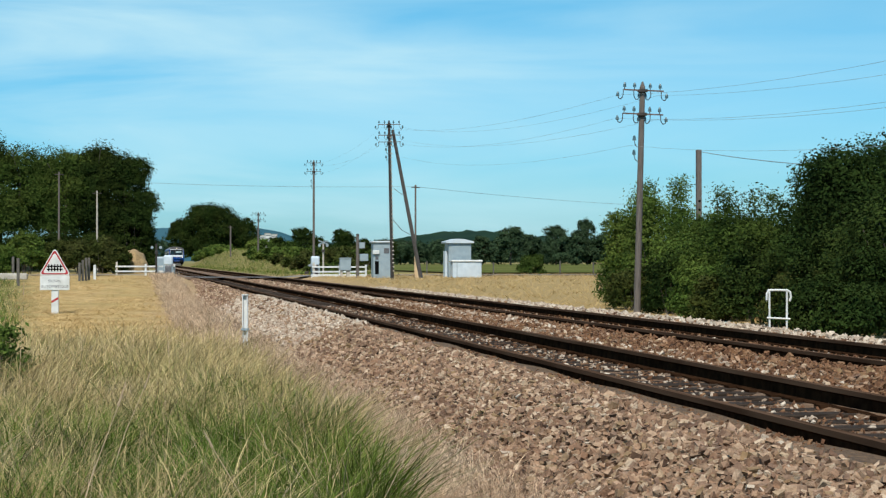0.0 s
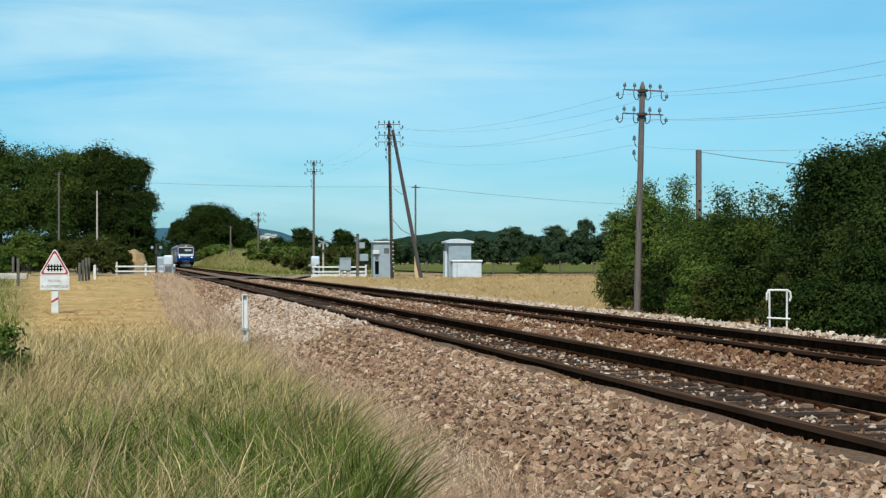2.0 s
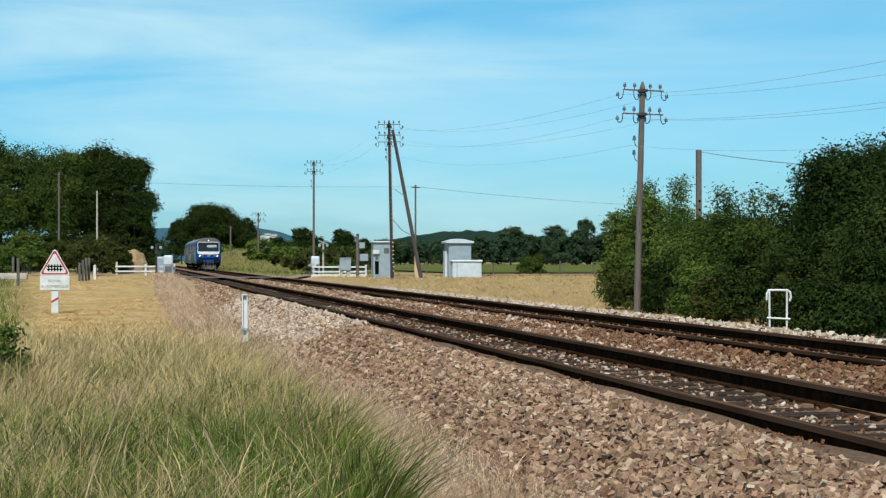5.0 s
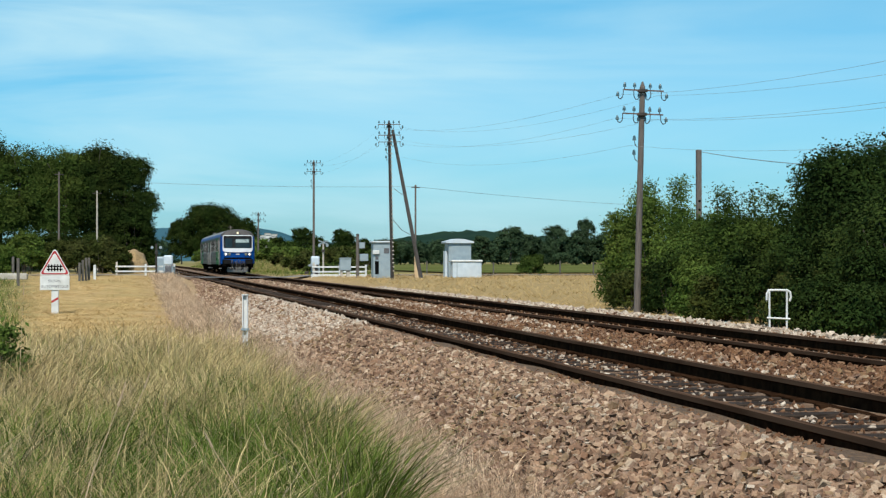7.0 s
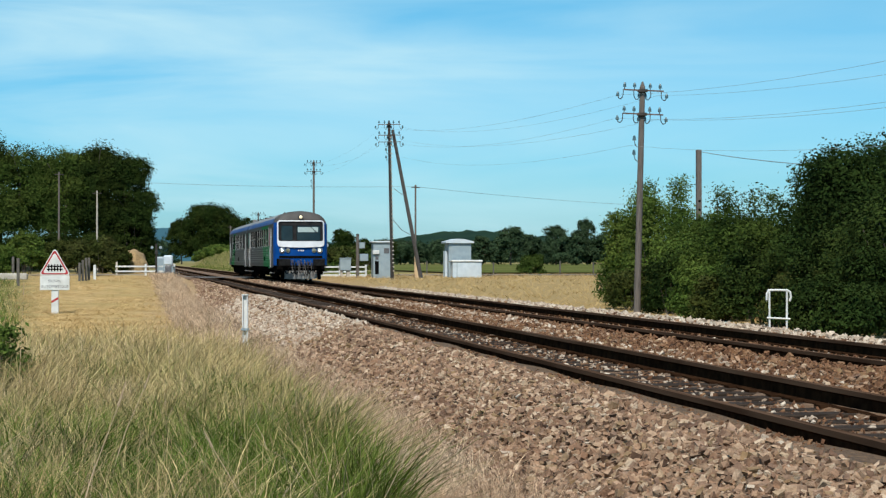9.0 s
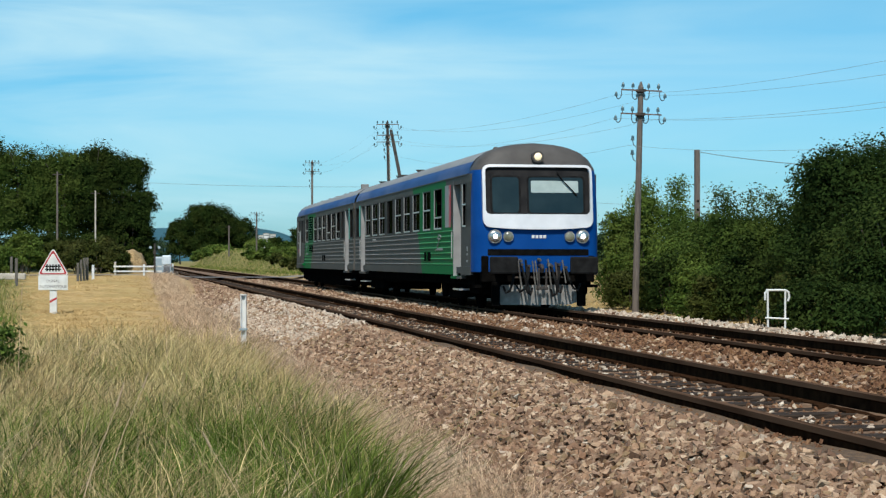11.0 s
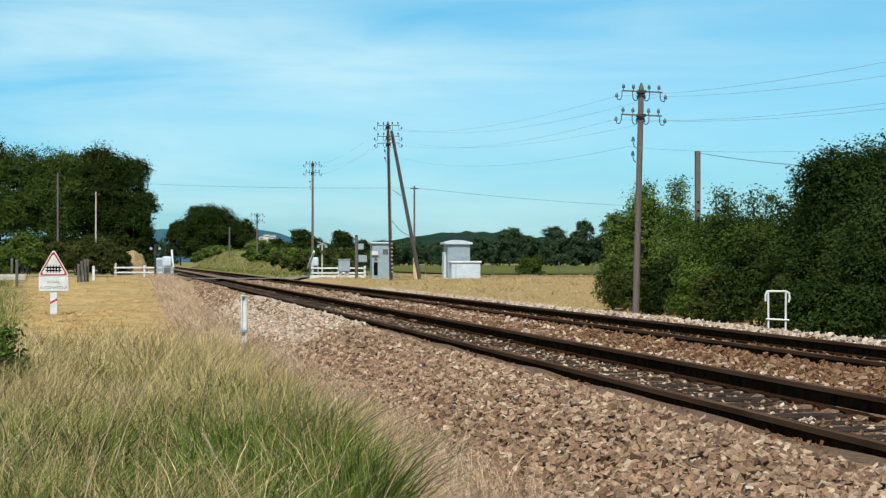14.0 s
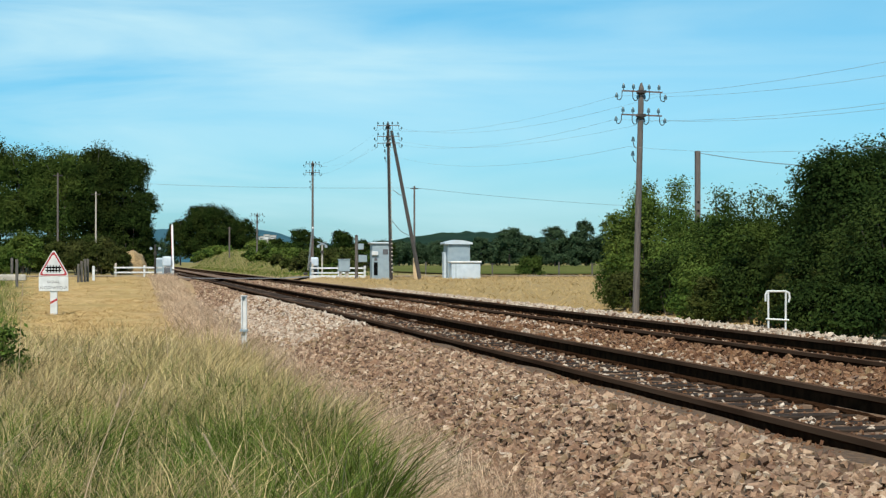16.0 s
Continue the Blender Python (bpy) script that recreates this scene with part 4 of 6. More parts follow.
def coach_body(parent, y0, y1):
    part("roof", roof_strip((3.27, 3.32, 3.38, 3.45, 3.50, 3.56, 3.59, 3.62, 3.64, 3.65), y0, y1), M_ROOF, parent, "dusty light grey arched roof", smooth=True)
    part("roof_edge", roof_strip((2.98, 3.05, 3.11, 3.17, 3.22, 3.27), y0, y1), M_BLUEROOF, parent, "blue band along the roof edge", smooth=True)
    part("gutter", boxes((-HALF - 0.015, -HALF + 0.02, y0, y1, 2.972, 2.998)), M_CABROOF, parent)
    part("floor", boxes((-1.34, 1.34, y0, y1, 0.80, 0.94)), M_INTERIOR, parent)
    part("ceiling_panel", boxes((-1.2, 1.2, y0, y1, 2.95, 3.0)), M_INTERIOR, parent)


def equipment(parent, rows):
    for y0, y1, z0, xw in rows:
        part("underfloor_box", boxes((-xw, xw, y0, y1, z0, 0.8), bevel=0.03), M_UNDER, parent, "black underfloor equipment box")


RIBS = (1.0, 1.13, 1.26, 1.39, 1.52, 1.65, 1.77)


def nose(z, ang):
    """The cab's rounded front in plan: a point at a height, ang from -90 to 90 degrees across the front."""
    hw = float(np.interp(z, (0.7, 2.2, 2.9, 3.1, 3.3, 3.46, 3.58, 3.64, 3.67), (1.41, 1.41, 1.39, 1.36, 1.24, 1.05, 0.75, 0.42, 0.02)))
    front = float(np.interp(z, (0.7, 1.75, 2.9, 3.1, 3.3, 3.46, 3.58, 3.64, 3.67), (0.04, 0.04, 0.17, 0.22, 0.28, 0.35, 0.45, 0.56, 0.68)))
    s, c = math.sin(radians(ang)), math.cos(radians(ang))
    x = hw * math.copysign(abs(s) ** 0.42, s)
    return x, NOSE + 0.85 - (0.85 - front) * abs(c) ** 0.42


def face_y(x, z):
    hw = 1.41
    front = float(np.interp(z, (0.7, 1.75, 2.9, 3.1, 3.3), (0.04, 0.04, 0.17, 0.22, 0.28)))
    q = 1 / 0.21
    return NOSE + 0.85 - (0.85 - front) * (1 - min(1, abs(x) / hw) ** q) ** (1 / q)


def nose_shell(zs):
    bm = bmesh.new()
    rows = []
    angs = [math.degrees(math.copysign(abs(t) ** 1.6, t) * math.pi / 2) for t in np.linspace(-1, 1, 37)]
    for z in zs:
        rows.append([bm.verts.new((*nose(z, a), z)) for a in angs])
    for r, s in zip(rows[:-1], rows[1:]):
        for k in range(len(angs) - 1):
            bm.faces.new((r[k], r[k + 1], s[k + 1], s[k]))
    return bm


def rounded(x0, x1, z0, z1, r, n=6, belly=0.0):
    pts = []
    for cx, cz, a in ((x1 - r, z1 - r, 0), (x0 + r, z1 - r, 90), (x0 + r, z0 + r, 180), (x1 - r, z0 + r, 270)):
        pts += [(cx + r * math.cos(radians(a + 90 * k / n)), cz + r * math.sin(radians(a + 90 * k / n))) for k in range(n + 1)]
    out = []
    for (xa, za), (xb, zb) in zip(pts, pts[1:] + pts[:1]):
        m = max(1, int(math.hypot(xb - xa, zb - za) / 0.12))
        out += [(xa + (xb - xa) * k / m, za + (zb - za) * k / m) for k in range(m)]
    return [(x, z - belly * (1 - (x / 1.25) ** 2) * max(0.0, min(1.0, (z1 - z) / (z1 - z0)))) for x, z in out]


def on_face(pts, off):
    return [Vector((x, face_y(x, z) - off, z)) for x, z in pts]


def face_ring(outer, inner, off, depth):
    bm = bmesh.new()
    n = len(outer)
    # both outlines are sampled anew so that they have the same number of points
    def even(pts, m=96):
        c = Vector((sum(p[0] for p in pts) / len(pts), sum(p[1] for p in pts) / len(pts)))
        p = [Vector(q) for q in pts] + [Vector(pts[0])]
        ds = [0.0]
        for a, b in zip(p[:-1], p[1:]):
            ds.append(ds[-1] + (b - a).length)
        return [(float(np.interp(t * ds[-1] / m, ds, [q.x for q in p])), float(np.interp(t * ds[-1] / m, ds, [q.y for q in p]))) for t in range(m)]
    o, i = even(outer), even(inner)
    loops = [on_face(o, off - depth), on_face(o, off), on_face(i, off), on_face(i, off - depth)]
    vs = [[bm.verts.new(p) for p in lp] for lp in loops]
    for a, b in zip(vs[:-1], vs[1:]):
        for k in range(96):
            bm.faces.new((a[k], a[(k + 1) % 96], b[(k + 1) % 96], b[k]))
    return bm


def face_plate(pts, off, steps=5):
    """A plate that follows the curved front."""
    bm = bmesh.new()
    cx, cz = sum(p[0] for p in pts) / len(pts), sum(p[1] for p in pts) / len(pts)
    loops = []
    for s in range(steps, 0, -1):
        loops.append([bm.verts.new(p) for p in on_face([(cx + (x - cx) * s / steps, cz + (z - cz) * s / steps) for x, z in pts], off)])
    mid = bm.verts.new(on_face([(cx, cz)], off)[0])
    n = len(pts)
    for a, b in zip(loops[:-1], loops[1:]):
        for k in range(n):
            bm.faces.new((a[k], a[(k + 1) % n], b[(k + 1) % n], b[k]))
    for k in range(n):
        bm.faces.new((loops[-1][k], loops[-1][(k + 1) % n], mid))
    return bm


def lamp(parent, x, z, r, lens, label):
    y = face_y(x, z)
    h = part("headlamp", rods(((x, y - 0.05, z), (x, y + 0.12, z), r, r * 0.95), seg=24), M_COWL, parent, label)
    bm = bmesh.new()
    bmesh.ops.create_uvsphere(bm, u_segments=18, v_segments=10, radius=r * 0.86, matrix=Matrix.Translation((x, y - 0.045, z)) @ Matrix.Diagonal((1, 0.3, 1, 1)))
    part("lens", bm, lens, h, smooth=True)
    if lens is M_REFLECTOR:
        bm = bmesh.new()
        bmesh.ops.create_uvsphere(bm, u_segments=12, v_segments=8, radius=r * 0.36, matrix=Matrix.Translation((x, y - 0.07, z)) @ Matrix.Diagonal((1, 0.6, 1, 1)))
        part("bulb", bm, M_LAMP, h, "lit bulb of the headlamp", smooth=True)


# motor coach, its cab towards the camera
car = thing("railcar", pose(TRACK_X[1], 343.86, 0), "blue-fronted grey diesel railcar with green side panels on rails", "railcar")
wins = [(16.75, 17.85, "split"), (15.15, 16.28, "split"), (13.58, 14.70, "split"), (12.0, 13.1, "dark"), (10.40, 11.50, "split"), (8.82, 9.90, "split"),
        (7.22, 8.32, "split"), (5.55, 6.66, "split"), (3.9, 5.0, "open")]
wins1 = wins + [(0.78, 1.25, "split"), (19.55, 20.3, "dark")]
for side in (-1, 1):
    coach_side(car, side, 20.6, wins1, [(1.4, 2.42), (18.05, 19.1)], 1.3, M_CAR1, M_BAND1, RIBS, 0.55 + NOSE, 20.55)
coach_body(car, 0.85 + NOSE, 20.55)
part("cab_mask", nose_shell(np.concatenate([[0.84, 1.18], np.linspace(1.25, 3.06, 16)])), M_BLUE, car, "bright blue cab front", smooth=True)
part("cab_roof", nose_shell(np.concatenate([np.linspace(3.06, 3.6, 14), [3.63, 3.655, 3.67]])), M_CABROOF, car, "dark grey domed cab roof", smooth=True)
part("screen_surround", face_plate(rounded(-1.16, 1.16, 2.04, 3.10, 0.14), 0.012), M_RECESS, car, "dark recessed windscreen surround")
part("white_band", face_ring(rounded(-1.22, 1.22, 1.82, 3.17, 0.15, belly=0.06), rounded(-1.16, 1.16, 2.09, 3.115, 0.09), 0.085, 0.09), M_SILVER, car, "silvery white band round the windscreen", smooth=True)
for x0, x1 in ((-1.02, -0.42), (-0.22, 1.02)):
    fr_ = part("windscreen", face_ring(rounded(x0 - 0.03, x1 + 0.03, 2.09, 2.93, 0.09), rounded(x0 + 0.01, x1 - 0.01, 2.125, 2.895, 0.07), 0.026, 0.02), M_RUBBER, car, "rubber-framed windscreen")
    part("pane", face_plate(rounded(x0, x1, 2.115, 2.905, 0.08), 0.022), material("windscreen_pane", (0.008, 0.016, 0.018), (0.016, 0.027, 0.029), 2, 0.08, spec=0.35), fr_, "dark reflective windscreen")
part("sun_blind", face_plate(rounded(-0.16, 0.90, 2.56, 2.82, 0.03), 0.0245), M_CURTAIN, car, "pale blind behind the windscreen")
wp = bmesh.new()
pipe(wp, [(0.42, face_y(0.42, 3.0) - 0.06, 3.02), (0.55, face_y(0.55, 2.8) - 0.06, 2.82), (0.86, face_y(0.86, 2.55) - 0.06, 2.5)], 0.013, seg=6)
part("wiper", wp, M_RUBBER, car)
for sx in (-1, 1):
    lamp(car, sx * 0.97, 1.61, 0.15, M_REFLECTOR, "round silvered headlamp with a lit bulb")
    lamp(car, sx * 0.68, 1.605, 0.115, M_DIMLAMP, "round unlit marker lamp")
lamp_t = part("roof_lamp", rods(((0.0, 0.12 + NOSE, 3.34), (0.0, 0.5 + NOSE, 3.34), 0.13, 0.12), seg=20), M_CABROOF, car, "round lamp on the cab roof")
bm = bmesh.new()
bmesh.ops.create_uvsphere(bm, u_segments=16, v_segments=8, radius=0.09, matrix=Matrix.Translation((0, 0.13 + NOSE, 3.34)) @ Matrix.Diagonal((1, 0.4, 1, 1)))
part("lens", bm, M_ROOFLAMP, lamp_t, "warm lit lens", smooth=True)
for k in range(4):
    part("number_bar", boxes((-0.16 + k * 0.085, -0.10 + k * 0.085, face_y(0, 1.6) - 0.012, face_y(0, 1.6) + 0.01, 1.57, 1.64)), M_WHITE, car, "white bar of the unit number")
part("slot", face_plate(rounded(-1.12, 1.12, 1.20, 1.335, 0.02), 0.010), M_BLACK, car, "black air slot across the front")
part("buffer_beam", boxes((-1.25, 1.25, 0.10 + NOSE, 0.30 + NOSE, 0.62, 1.19), bevel=0.02), M_UNDER, car, "black buffer beam")
for sx in (-0.88, 0.88):
    sh_ = part("buffer", rods(((sx, 0.15 + NOSE, 0.98), (sx, -0.42 + NOSE, 0.98), 0.13), seg=16), M_UNDER, car)
    part("buffer_head", boxes((sx - 0.31, sx + 0.31, -0.50 + NOSE, -0.42 + NOSE, 0.80, 1.17), bevel=0.035), M_RUBBER, sh_, "wide black buffer plate")
hook = bmesh.new()
pipe(hook, [(0, 0.1 + NOSE, 0.98), (0, -0.22 + NOSE, 0.98), (0, -0.3 + NOSE, 0.92), (0, -0.26 + NOSE, 0.84)], 0.04)
part("drawhook", hook, M_IRON, car, "iron drawhook")
part("coupling", boxes((-0.10, -0.06, -0.33 + NOSE, -0.27 + NOSE, 0.5, 0.92), (0.06, 0.10, -0.33 + NOSE, -0.27 + NOSE, 0.5, 0.92), (-0.12, 0.12, -0.34 + NOSE, -0.26 + NOSE, 0.46, 0.53), bevel=0.012), M_IRON, car, "hanging screw coupling")
for hx, dx, zt, zb in ((-0.42, 0.10, 0.98, 0.36), (-0.26, -0.12, 0.95, 0.42), (0.24, 0.10, 0.95, 0.40), (0.40, -0.08, 0.98, 0.33), (0.55, 0.14, 0.92, 0.45), (-0.6, -0.10, 0.9, 0.4)):
    hs = bmesh.new()
    pipe(hs, [(hx, 0.1 + NOSE, zt), (hx, -0.16 + NOSE, zt - 0.03), (hx + dx * 0.4, -0.27 + NOSE, zt - 0.25), (hx + dx, -0.25 + NOSE, zb + 0.05), (hx + dx * 1.8, -0.2 + NOSE, zb), (hx + dx * 2.3, -0.15 + NOSE, zb + 0.14)], 0.026)
    part("brake_hose", hs, M_RUBBER, car, "drooping black brake hose")
    part("cock", rods(((hx, -0.02 + NOSE, zt + 0.02), (hx, -0.2 + NOSE, zt + 0.02), 0.03)), M_IRON, car)
for px, z0, z1, r, m in ((-0.5, 0.55, 1.1, 0.02, M_PIPE), (-0.18, 0.45, 1.08, 0.018, M_PIPE), (-0.12, 0.45, 1.08, 0.018, M_PIPE), (0.16, 0.5, 1.12, 0.02, M_PIPE), (0.33, 0.4, 1.05, 0.024, M_IRON), (0.48, 0.6, 1.1, 0.016, M_PIPE), (-0.33, 0.4, 1.1, 0.026, M_RUBBER)):
    part("hanging_pipe", rods(((px, -0.12 + NOSE, z1), (px + 0.05, -0.24 + NOSE, z0), r)), m, car)
for zc in (0.72, 0.86, 1.04):
    part("cross_pipe", rods(((-0.55, 0.06 + NOSE, zc), (0.55, 0.06 + NOSE, zc), 0.02)), M_IRON, car)
for px, pz in ((-0.44, 1.08), (0.2, 1.0), (-0.02, 1.1), (0.42, 0.84)):
    part("valve", rods(((px, -0.02 + NOSE, pz), (px, -0.16 + NOSE, pz), 0.045, 0.035)), M_PIPE, car, "worn steel air valve")
pl = bmesh.new()
prism(pl, [(-0.86, 0.13), (0.70, 0.13), (0.92, 0.20), (0.80, 0.56), (-0.80, 0.56), (-1.0, 0.30)], "y", 0.12 + NOSE, 0.16 + NOSE)
part("plough", pl, M_PLOUGH, car, "worn grey plough plate over the rails")
for sx in (-1, 1):
    part("rail_guard", boxes((sx * 0.95 - 0.09, sx * 0.95 + 0.09, 0.02 + NOSE, 0.14 + NOSE, 0.10, 0.62), bevel=0.015), M_UNDER, car)
    part("corner_step", boxes((sx * 1.25 - 0.12, sx * 1.25 + 0.12, 0.25 + NOSE, 0.6 + NOSE, 0.5, 0.56)), M_UNDER, car)
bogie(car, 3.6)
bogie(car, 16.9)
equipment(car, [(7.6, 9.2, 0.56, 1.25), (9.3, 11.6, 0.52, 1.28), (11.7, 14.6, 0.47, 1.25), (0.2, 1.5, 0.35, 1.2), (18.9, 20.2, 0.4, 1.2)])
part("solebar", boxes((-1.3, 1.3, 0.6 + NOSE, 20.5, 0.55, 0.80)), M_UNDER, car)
part("door_stripe", boxes((-HALF - 0.006, -HALF, 2.72, 2.95, 1.86, 2.84)), M_REDPANEL, car, "red upright panel beside the door")
part("door_stripe", boxes((-HALF - 0.006, -HALF, 3.0, 3.45, 1.86, 2.84)), M_JAMB, car, "pale upright panel beside the door")
part("door_stripe", boxes((-HALF - 0.006, -HALF, 19.25, 19.5, 1.86, 2.84)), M_TEAL, car, "teal upright panel beside the door")
part("side_vent", boxes((-HALF - 0.022, -HALF - 0.002, 5.5, 6.4, 1.08, 1.30)), M_BLACK, car, "dark vent in the waist")
part("vent_divider", boxes((-HALF - 0.03, -HALF - 0.022, 5.92, 5.98, 1.08, 1.30)), M_CAR1, car)
lg = bmesh.new()
pipe(lg, [(-HALF - 0.012, 4.75, 1.33), (-HALF - 0.012, 4.55, 1.36), (-HALF - 0.012, 4.2, 1.62)], 0.012, seg=6)
pipe(lg, [(-HALF - 0.012, 4.2 + 0.2 * math.cos(a), 1.64 + 0.055 * math.sin(a)) for a in np.linspace(0, 6.28, 13)], 0.012, seg=6)
part("emblem", lg, M_JAMB, car, "pale line emblem on the green field")
part("emblem_bar", boxes((-HALF - 0.016, -HALF - 0.004, 3.75, 4.55, 1.33, 1.39)), M_JAMB, car)
for k in range(3):
    part("side_mark", boxes((-HALF - 0.010, -HALF - 0.002, 15.6 + k * 0.22, 15.72 + k * 0.22, 1.69, 1.735)), M_WHITE, car, "small white marking bar")
for y, h in ((12.4, 0.02), (15.7, 0.03), (16.3, 0.03), (20.1, 0.02)):
    part("roof_vent", rods(((-0.55, y, 3.5), (-0.55, y, 3.62 + h), 0.10), ((-0.55, y, 3.62 + h), (-0.55, y, 3.65 + h), 0.14), seg=14), M_CABROOF, car, "dark mushroom roof vent")
for y in (5.0, 7.5, 10.0, 13.8, 18.2):
    part("roof_cover", boxes((-0.35, 0.35, y - 0.5, y + 0.5, 3.60, 3.68), bevel=0.03), M_ROOF, car)
part("roof_horn", rods(((-0.75, 1.0, 3.42), (-0.75, 0.7, 3.52), 0.05, 0.09)), M_CABROOF, car)



def seats(parent, rows):
    for y in rows:
        for x0, x1 in ((-1.28, -0.3), (0.3, 1.28)):
            part("seat_row", boxes((x0, x1, y - 0.07, y + 0.07, 0.94, 2.12), (x0, x1, y - 0.5, y + 0.5, 0.94, 1.4), bevel=0.04), M_SEAT, parent, "dark cloth seats behind the windows")


def drape(parent, y0, y1):
    """A pleated hanging inside one window."""
    bm = bmesh.new()
    n = int((y1 - y0) / 0.04)
    a = [(-HALF + 0.07 + (0.02 if k % 2 else 0.0), y0 + 0.04 * k) for k in range(n + 1)]
    prism(bm, a + [(x + 0.008, y) for x, y in a[::-1]], "z", WIN_Z0 - 0.03, WIN_Z1)
    part("drape", bm, M_DRAPE, parent, "dull teal drape drawn behind a window")


seats(car, (4.4, 6.1, 7.8, 9.4, 11.0, 12.6, 14.2, 15.8, 17.4))
drape(car, 12.05, 12.5)
drape(car, 12.7, 13.08)
drape(car, 7.26, 7.5)
side_up = Matrix(((0, 0, -1, 0), (-1, 0, 0, 0), (0, 1, 0, 0), (0, 0, 0, 1)))
word("1", Matrix.Translation((-HALF - 0.009, 2.835, 2.60)) @ side_up, 0.2, M_WHITE, car, "white class number one")
word("2", Matrix.Translation((-HALF - 0.009, 19.375, 2.60)) @ side_up, 0.2, M_WHITE, car, "white class number two")
part("side_lamp", boxes((-HALF - 0.006, -HALF, 0.62, 0.70, 1.30, 1.38)), M_JAMB, car)
for z in (1.05, 1.2, 1.35):
    part("side_mark", boxes((-HALF - 0.006, -HALF - 0.001, 0.60, 0.72, z, z + 0.05)), M_JAMB, car)

# trailer coach behind it; lengths run from its own front end
T0 = 20.98
tr = thing("railcar_trailer", pose(TRACK_X[1], 343.86 + T0, 0), "grey ribbed railcar trailer with green louvred panel on rails", "railcar")
tw = [(24.88 - T0, 25.98 - T0, "open"), (26.45 - T0, 27.52 - T0, "split"), (28.0 - T0, 29.1 - T0, "open"), (29.6 - T0, 30.7 - T0, "split"), (31.17 - T0, 32.3 - T0, "split"),
      (32.85 - T0, 33.9 - T0, "split"), (36.15 - T0, 37.22 - T0, "split"), (23.78 - T0, 24.36 - T0, "dark"), (21.15 - T0, 21.98 - T0, "dark"),
      (38.45 - T0, 38.95 - T0, "dark"), (40.15 - T0, 40.75 - T0, "split")]
END = 41.35 - T0
for side in (-1, 1):
    coach_side(tr, side, END, tw, [(22.30 - T0, 23.4 - T0)], -0.1, M_CAR2, M_BAND2, (), 0.02, END)
    o = side * HALF
    for z in RIBS:
        for a, b in ((0.04, 1.28), (2.45, 37.8 - T0)):
            r = bmesh.new()
            prism(r, [(o - side * 0.002, z - 0.017), (o + side * 0.016, z - 0.004), (o + side * 0.016, z + 0.006), (o - side * 0.002, z + 0.017)], "y", a, b)
            part("rib", r, M_RIB2, tr, "pressed rib along the side, its highlight put in the colour")
coach_body(tr, 0.02, END - 0.1)
tail = bmesh.new()
sec = [(roof_pt(z), z) for z in (0.84, 1.8, 2.86, 2.98, 3.1, 3.2, 3.32, 3.45, 3.56, 3.65)]
ring = [(-x, z) for x, z in sec] + [(x, z) for x, z in sec[-2::-1]]
prev = None
for d, sc in ((-0.1, 1.0), (0.05, 0.985), (0.14, 0.95), (0.18, 0.9)):
    cur = [tail.verts.new((x * sc, END + d, 0.84 + (z - 0.84) * (0.5 + 0.5 * sc))) for x, z in ring]
    if prev:
        for k in range(len(cur) - 1):
            tail.faces.new((prev[k], prev[k + 1], cur[k + 1], cur[k]))
    prev = cur
tail.faces.new(prev)
part("end_wall", tail, M_CAR2, tr, "grey rounded end of the trailer", smooth=True)
lv = boxes((-HALF - 0.03, -HALF - 0.001, 34.32 - T0, 35.62 - T0, 1.93, 2.86), (-HALF - 0.03, -HALF - 0.001, 34.32 - T0, 35.62 - T0, 1.42, 1.70))
part("louvre_opening", lv, M_BLACK, tr, "dark louvred opening")
green_slat = material("green_slat", (0.02, 0.22, 0.08), (0.05, 0.30, 0.12), 4, 0.5)
for k in range(12):
    z = 1.45 + k * 0.09 if k < 3 else 1.99 + (k - 3) * 0.098
    part("louvre_slat", boxes((-HALF - 0.046, -HALF - 0.028, 34.34 - T0, 35.60 - T0, z, z + 0.015)), green_slat, tr)
part("side_vent", boxes((-HALF - 0.022, -HALF - 0.002, 29.65 - T0, 30.62 - T0, 1.08, 1.29)), M_BLACK, tr, "dark vent in the waist")
part("vent_divider", boxes((-HALF - 0.03, -HALF - 0.022, 30.1 - T0, 30.16 - T0, 1.08, 1.29)), M_CAR2, tr)
part("door_stripe", boxes((-HALF - 0.006, -HALF, 22.02 - T0, 22.28 - T0, 1.82, 2.84)), M_TEAL, tr, "teal upright panel beside the door")
seats(tr, [y - T0 for y in (25.4, 27.0, 28.6, 30.2, 31.8, 33.4)])
word("2", Matrix.Translation((-HALF - 0.009, 22.15 - T0, 2.60)) @ side_up, 0.2, M_WHITE, tr, "white class number two")
part("cab_door_gap", boxes((-HALF - 0.004, -HALF + 0.001, 39.48 - T0, 39.52 - T0, 0.98, 2.95)), M_BLACK, tr)
part("cab_door_gap", boxes((-HALF - 0.004, -HALF + 0.001, 37.87 - T0, 39.48 - T0, 2.92, 2.95)), M_BLACK, tr)
part("footboard", boxes((-HALF - 0.09, -HALF + 0.1, 37.6 - T0, 39.6 - T0, 0.88, 0.96), bevel=0.01), M_CAR2, tr, "grey footboard under the cab door")
part("logo", boxes((-HALF - 0.005, -HALF - 0.001, 40.18 - T0, 40.52 - T0, 1.44, 1.58)), M_REDPANEL, tr, "small red painted logo")
part("handrail", rods(((-HALF - 0.05, 39.42 - T0, 1.25), (-HALF - 0.05, 39.42 - T0, 2.3), 0.015), seg=6), M_CHROME, tr, "bright upright handrail")
part("cab_door_gap", boxes((-HALF - 0.004, -HALF + 0.001, 37.83 - T0, 37.87 - T0, 0.98, 2.95)), M_BLACK, tr)
part("handrail", rods(((-HALF - 0.05, 39.2 - T0, 1.3), (-HALF - 0.05, 39.2 - T0, 2.35), 0.015), seg=6), M_CHROME, tr, "bright upright handrail")
